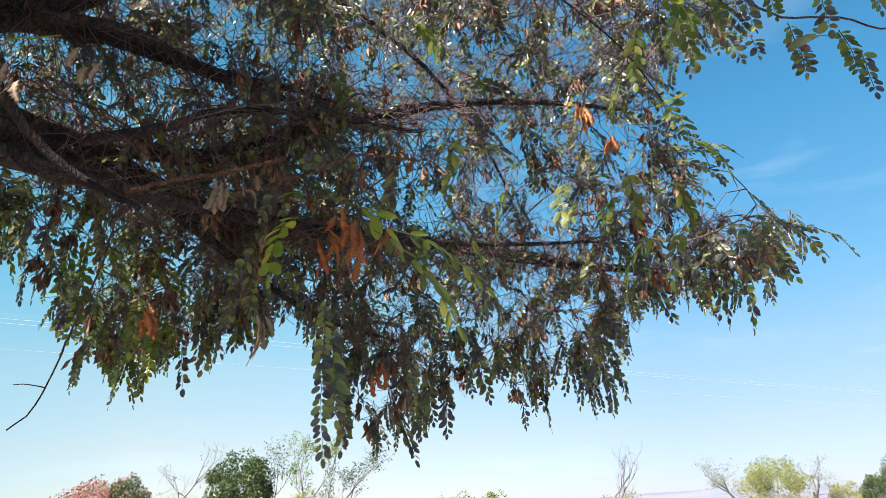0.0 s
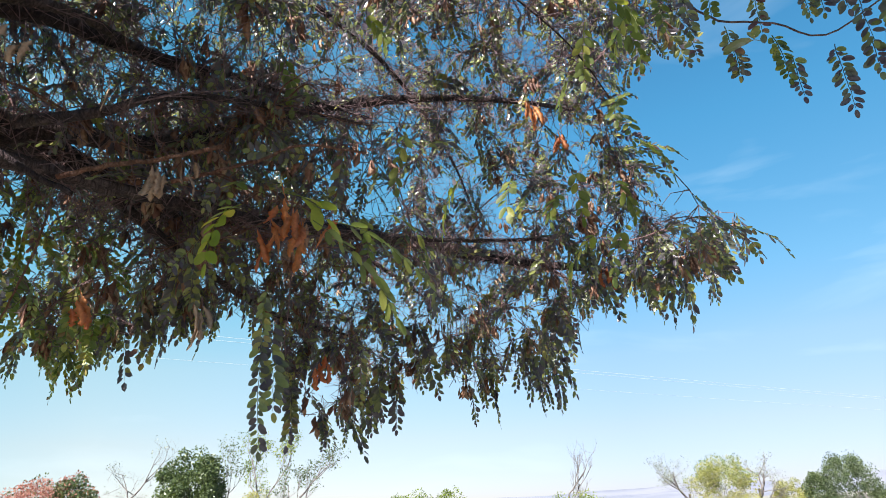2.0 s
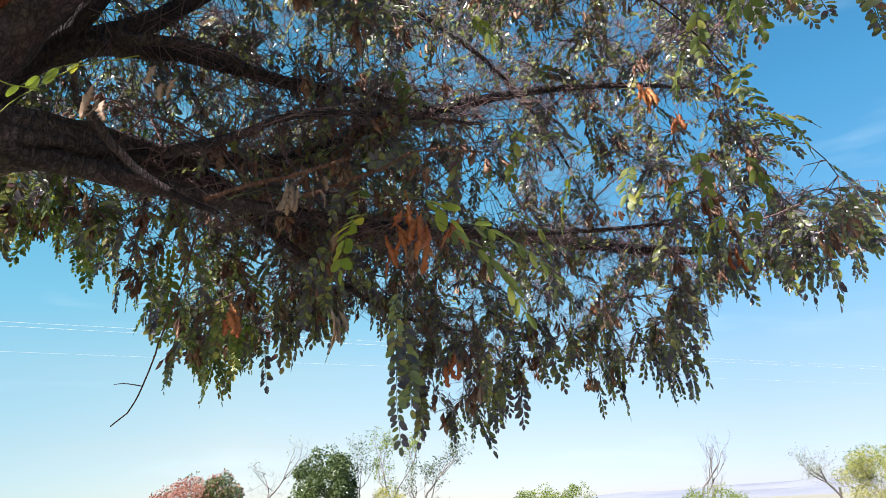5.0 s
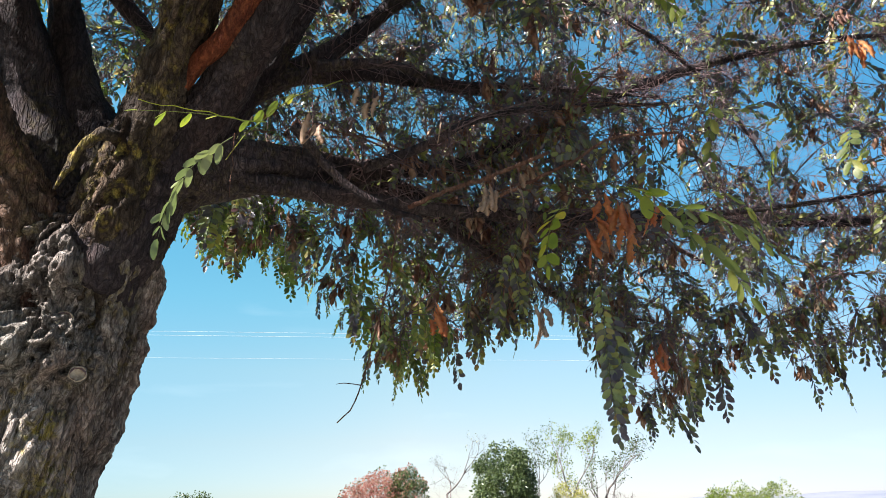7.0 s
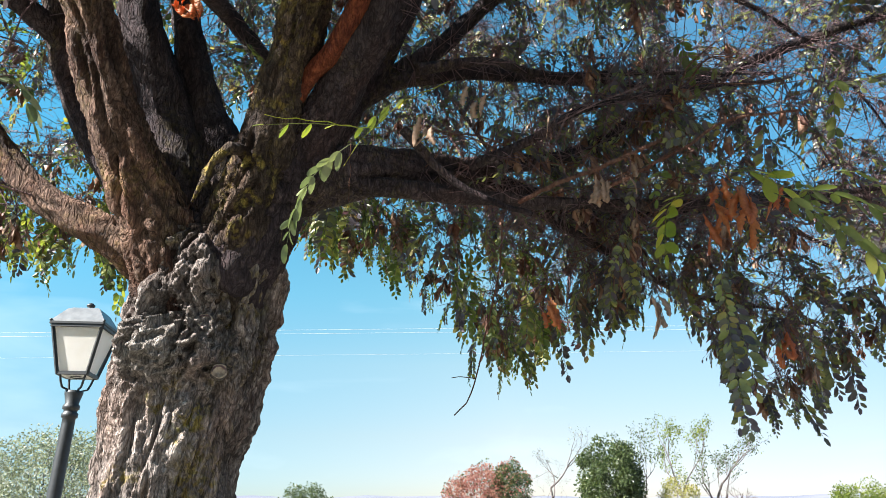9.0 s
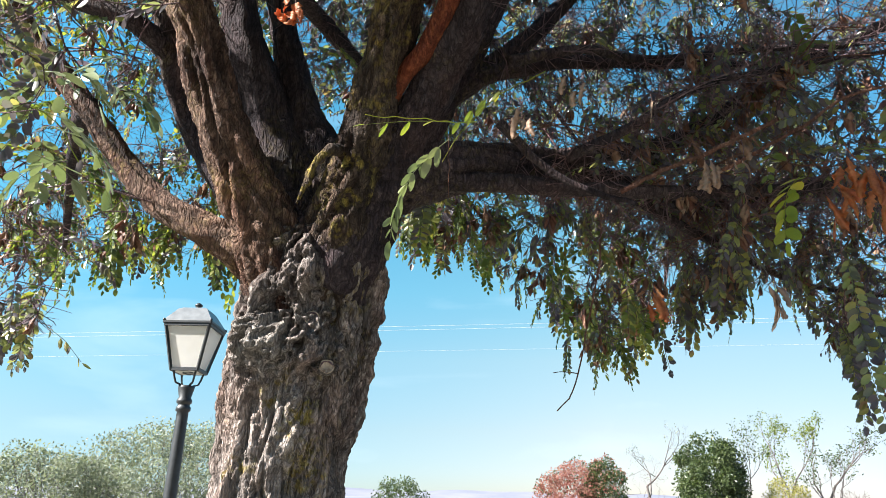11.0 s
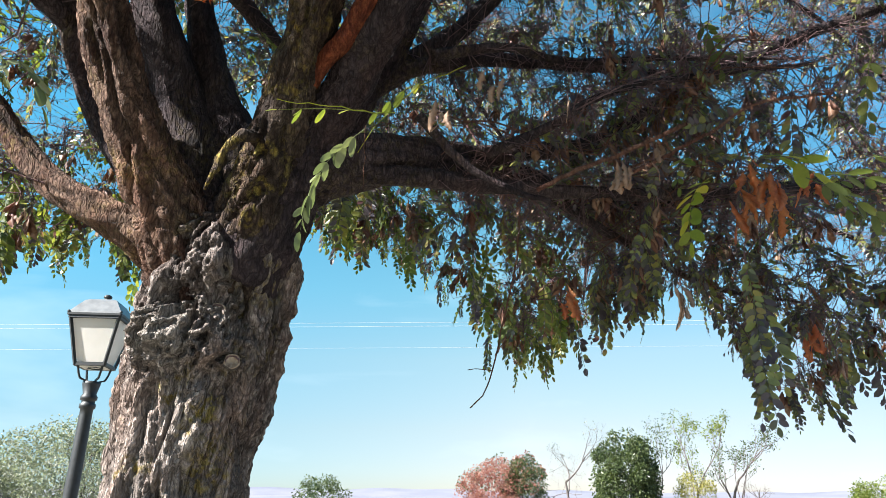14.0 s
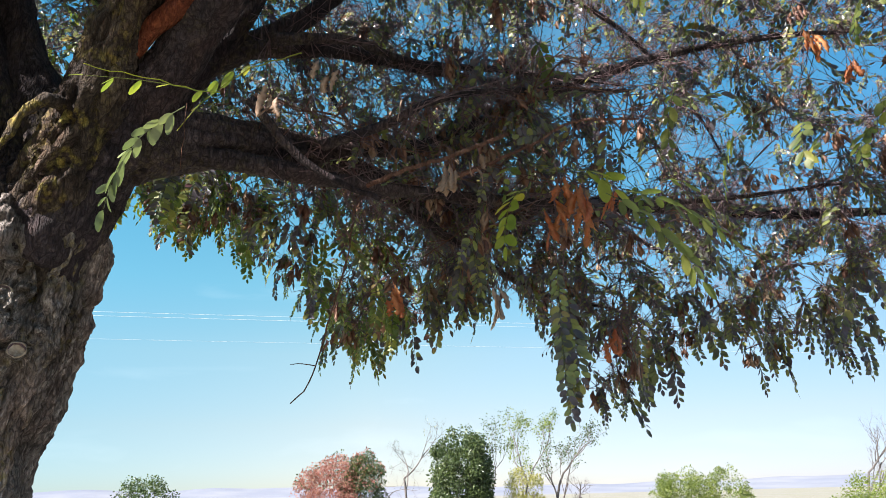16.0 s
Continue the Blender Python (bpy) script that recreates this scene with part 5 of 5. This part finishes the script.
def bare_tree(name, az, dist, height, label, seed, leaves=None, spread=0.55, trunk=0.06, depth=4, lift=0.15, fork=0.38):
    g = np.random.default_rng(seed)
    thing = tagged(new(name), label, "tree")
    thing.location = spot(az, dist)
    out, ends = [], []
    branching((0, 0, -0.1), (0.05, 0, 1), height * fork, trunk, depth, g, out, spread, ends, lift)
    v, f = joined(out)
    scale = height / v[:, 2].max()
    v = v * np.array((scale, scale, scale))
    part("trunk", mesh_from("trunk", v, f, PALE_BARK, True), None, thing, "thin grey branches")
    if leaves:
        material, count, size, reach = leaves
        e = np.array(ends) * scale
        ls = [(p, (reach, reach, reach)) for p in e]
        v, f = crown_leaves(ls, int(count * 1.8), size * 0.72, g, 0.95)
        part("crown", mesh_from("crown", v, [f], material), None, thing, "sparse small leaves", "stuff")
    return thing


shrub("grey_tree", -66, 26, 7.0, 4.3, OLIVE, 15000, 0.16, "wide grey-green tree with small hazy leaves behind the lamp", "tree", 5, 0.0, 22, None, 0.55, 5, 3)
shrub("grey_tree", -75, 25, 5.0, 3.3, OLIVE, 9000, 0.16, "grey-green tree with small hazy leaves", "tree", 6, 0.0, 16, None, 0.55, 5, 3)
shrub("grey_tree", -84, 25, 5.0, 2.9, OLIVE, 8000, 0.16, "grey-green tree with small hazy leaves", "tree", 16, 0.0, 16, None, 0.55, 5, 3)
shrub("shrub", -48.5, 30, 3.0, 2.75, BUSH_DARK, 2600, 0.16, "dark green shrub with pointed shoots", "shrub", 7)
shrub("shrub", -34.7, 30, 3.4, 3.5, BUSH_PINK, 5000, 0.16, "round shrub with pinkish red leaves", "shrub", 8, extra=(BUSH_DARK, 200, "a few green leaves"))
shrub("shrub", -31.8, 30, 2.2, 3.65, BUSH_DARK, 3400, 0.16, "round green shrub with reddened young leaves on top", "shrub", 9, extra=(BUSH_PINK, 450, "reddened young leaves"))
bare_tree("bare_tree", -28.2, 36, 5.7, "small tree that has lost its leaves", 10, (OLIVE, 160, 0.1, 0.2), 0.7, 0.05, 5, 0.15, 0.27)
shrub("evergreen_tree", -23.8, 32, 3.5, 4.75, BUSH_DARK, 9000, 0.22, "dense dark evergreen tree with glossy leaves", "tree", 11, 0.05, 14)
bare_tree("slender_tree", -18.4, 34, 6.1, "slender tree with sparse small leaves against the sky", 112, (BUSH_GREEN, 1100, 0.13, 0.22), 0.42, 0.035, 5, 0.3, 0.2)
bare_tree("slender_tree", -21.0, 34, 5.4, "slender tree with sparse small leaves against the sky", 122, (BUSH_DARK, 800, 0.13, 0.22), 0.42, 0.035, 5, 0.3, 0.2)
bare_tree("slender_tree", -16.6, 34, 5.2, "slender tree with sparse small leaves against the sky", 132, (BUSH_DARK, 700, 0.13, 0.22), 0.45, 0.03, 5, 0.28, 0.2)
shrub("shrub", -18.8, 33, 2.2, 3.0, YELLOWED, 2400, 0.13, "open yellow-green shrub under the slender tree", "shrub", 23)
bare_tree("bare_tree", -15.0, 46, 2.9, "low grey bare tree", 13, None, 0.8, 0.06)
shrub("shrub", -6.4, 22, 2.3, 2.4, BUSH_GREEN, 4200, 0.1, "rounded bright green shrub", "shrub", 14)
shrub("shrub", -3.2, 22, 1.5, 2.45, BUSH_GREEN, 2200, 0.1, "rounded bright green shrub", "shrub", 15)
shrub("shrub", 6.6, 22, 3.0, 2.1, BUSH_GREEN, 4200, 0.1, "rounded bright green shrub", "shrub", 17)
bare_tree("bare_tree", 6.1, 40, 5.4, "bare tree with forking upright limbs", 18, None, 0.5, 0.08, 5, 0.28)
bare_tree("bare_tree", 15.4, 39, 4.1, "bare twiggy tree beyond the clearing", 19, (OLIVE, 700, 0.1, 0.3), 0.7, 0.07, 5)
bare_tree("bare_tree", 20.4, 39, 4.0, "bare twiggy tree beyond the clearing", 20, (OLIVE, 300, 0.1, 0.3), 0.75, 0.07, 5)
shrub("autumn_tree", 17.8, 38, 4.0, 3.7, YELLOWED, 5000, 0.13, "small tree with yellow-green autumn leaves", "tree", 21, 0.1, 10, (BUSH_GREEN, 1500, "green leaves"))
shrub("hedge", 22.4, 40, 2.6, 2.5, YELLOWED, 3600, 0.12, "pale yellowish clipped hedge far off", "hedge", 24)
shrub("evergreen_tree", 26.2, 34, 2.9, 3.3, BUSH_DARK, 5600, 0.13, "round dark green tree", "tree", 25, 0.05, 12)
shrub("shrub", 24.2, 34, 1.5, 2.6, BUSH_DARK, 2600, 0.13, "round dark green shrub", "shrub", 26)
shrub("shrub", 30.0, 34, 3.6, 2.1, BUSH_DARK, 3600, 0.13, "low dark green shrub", "shrub", 27)
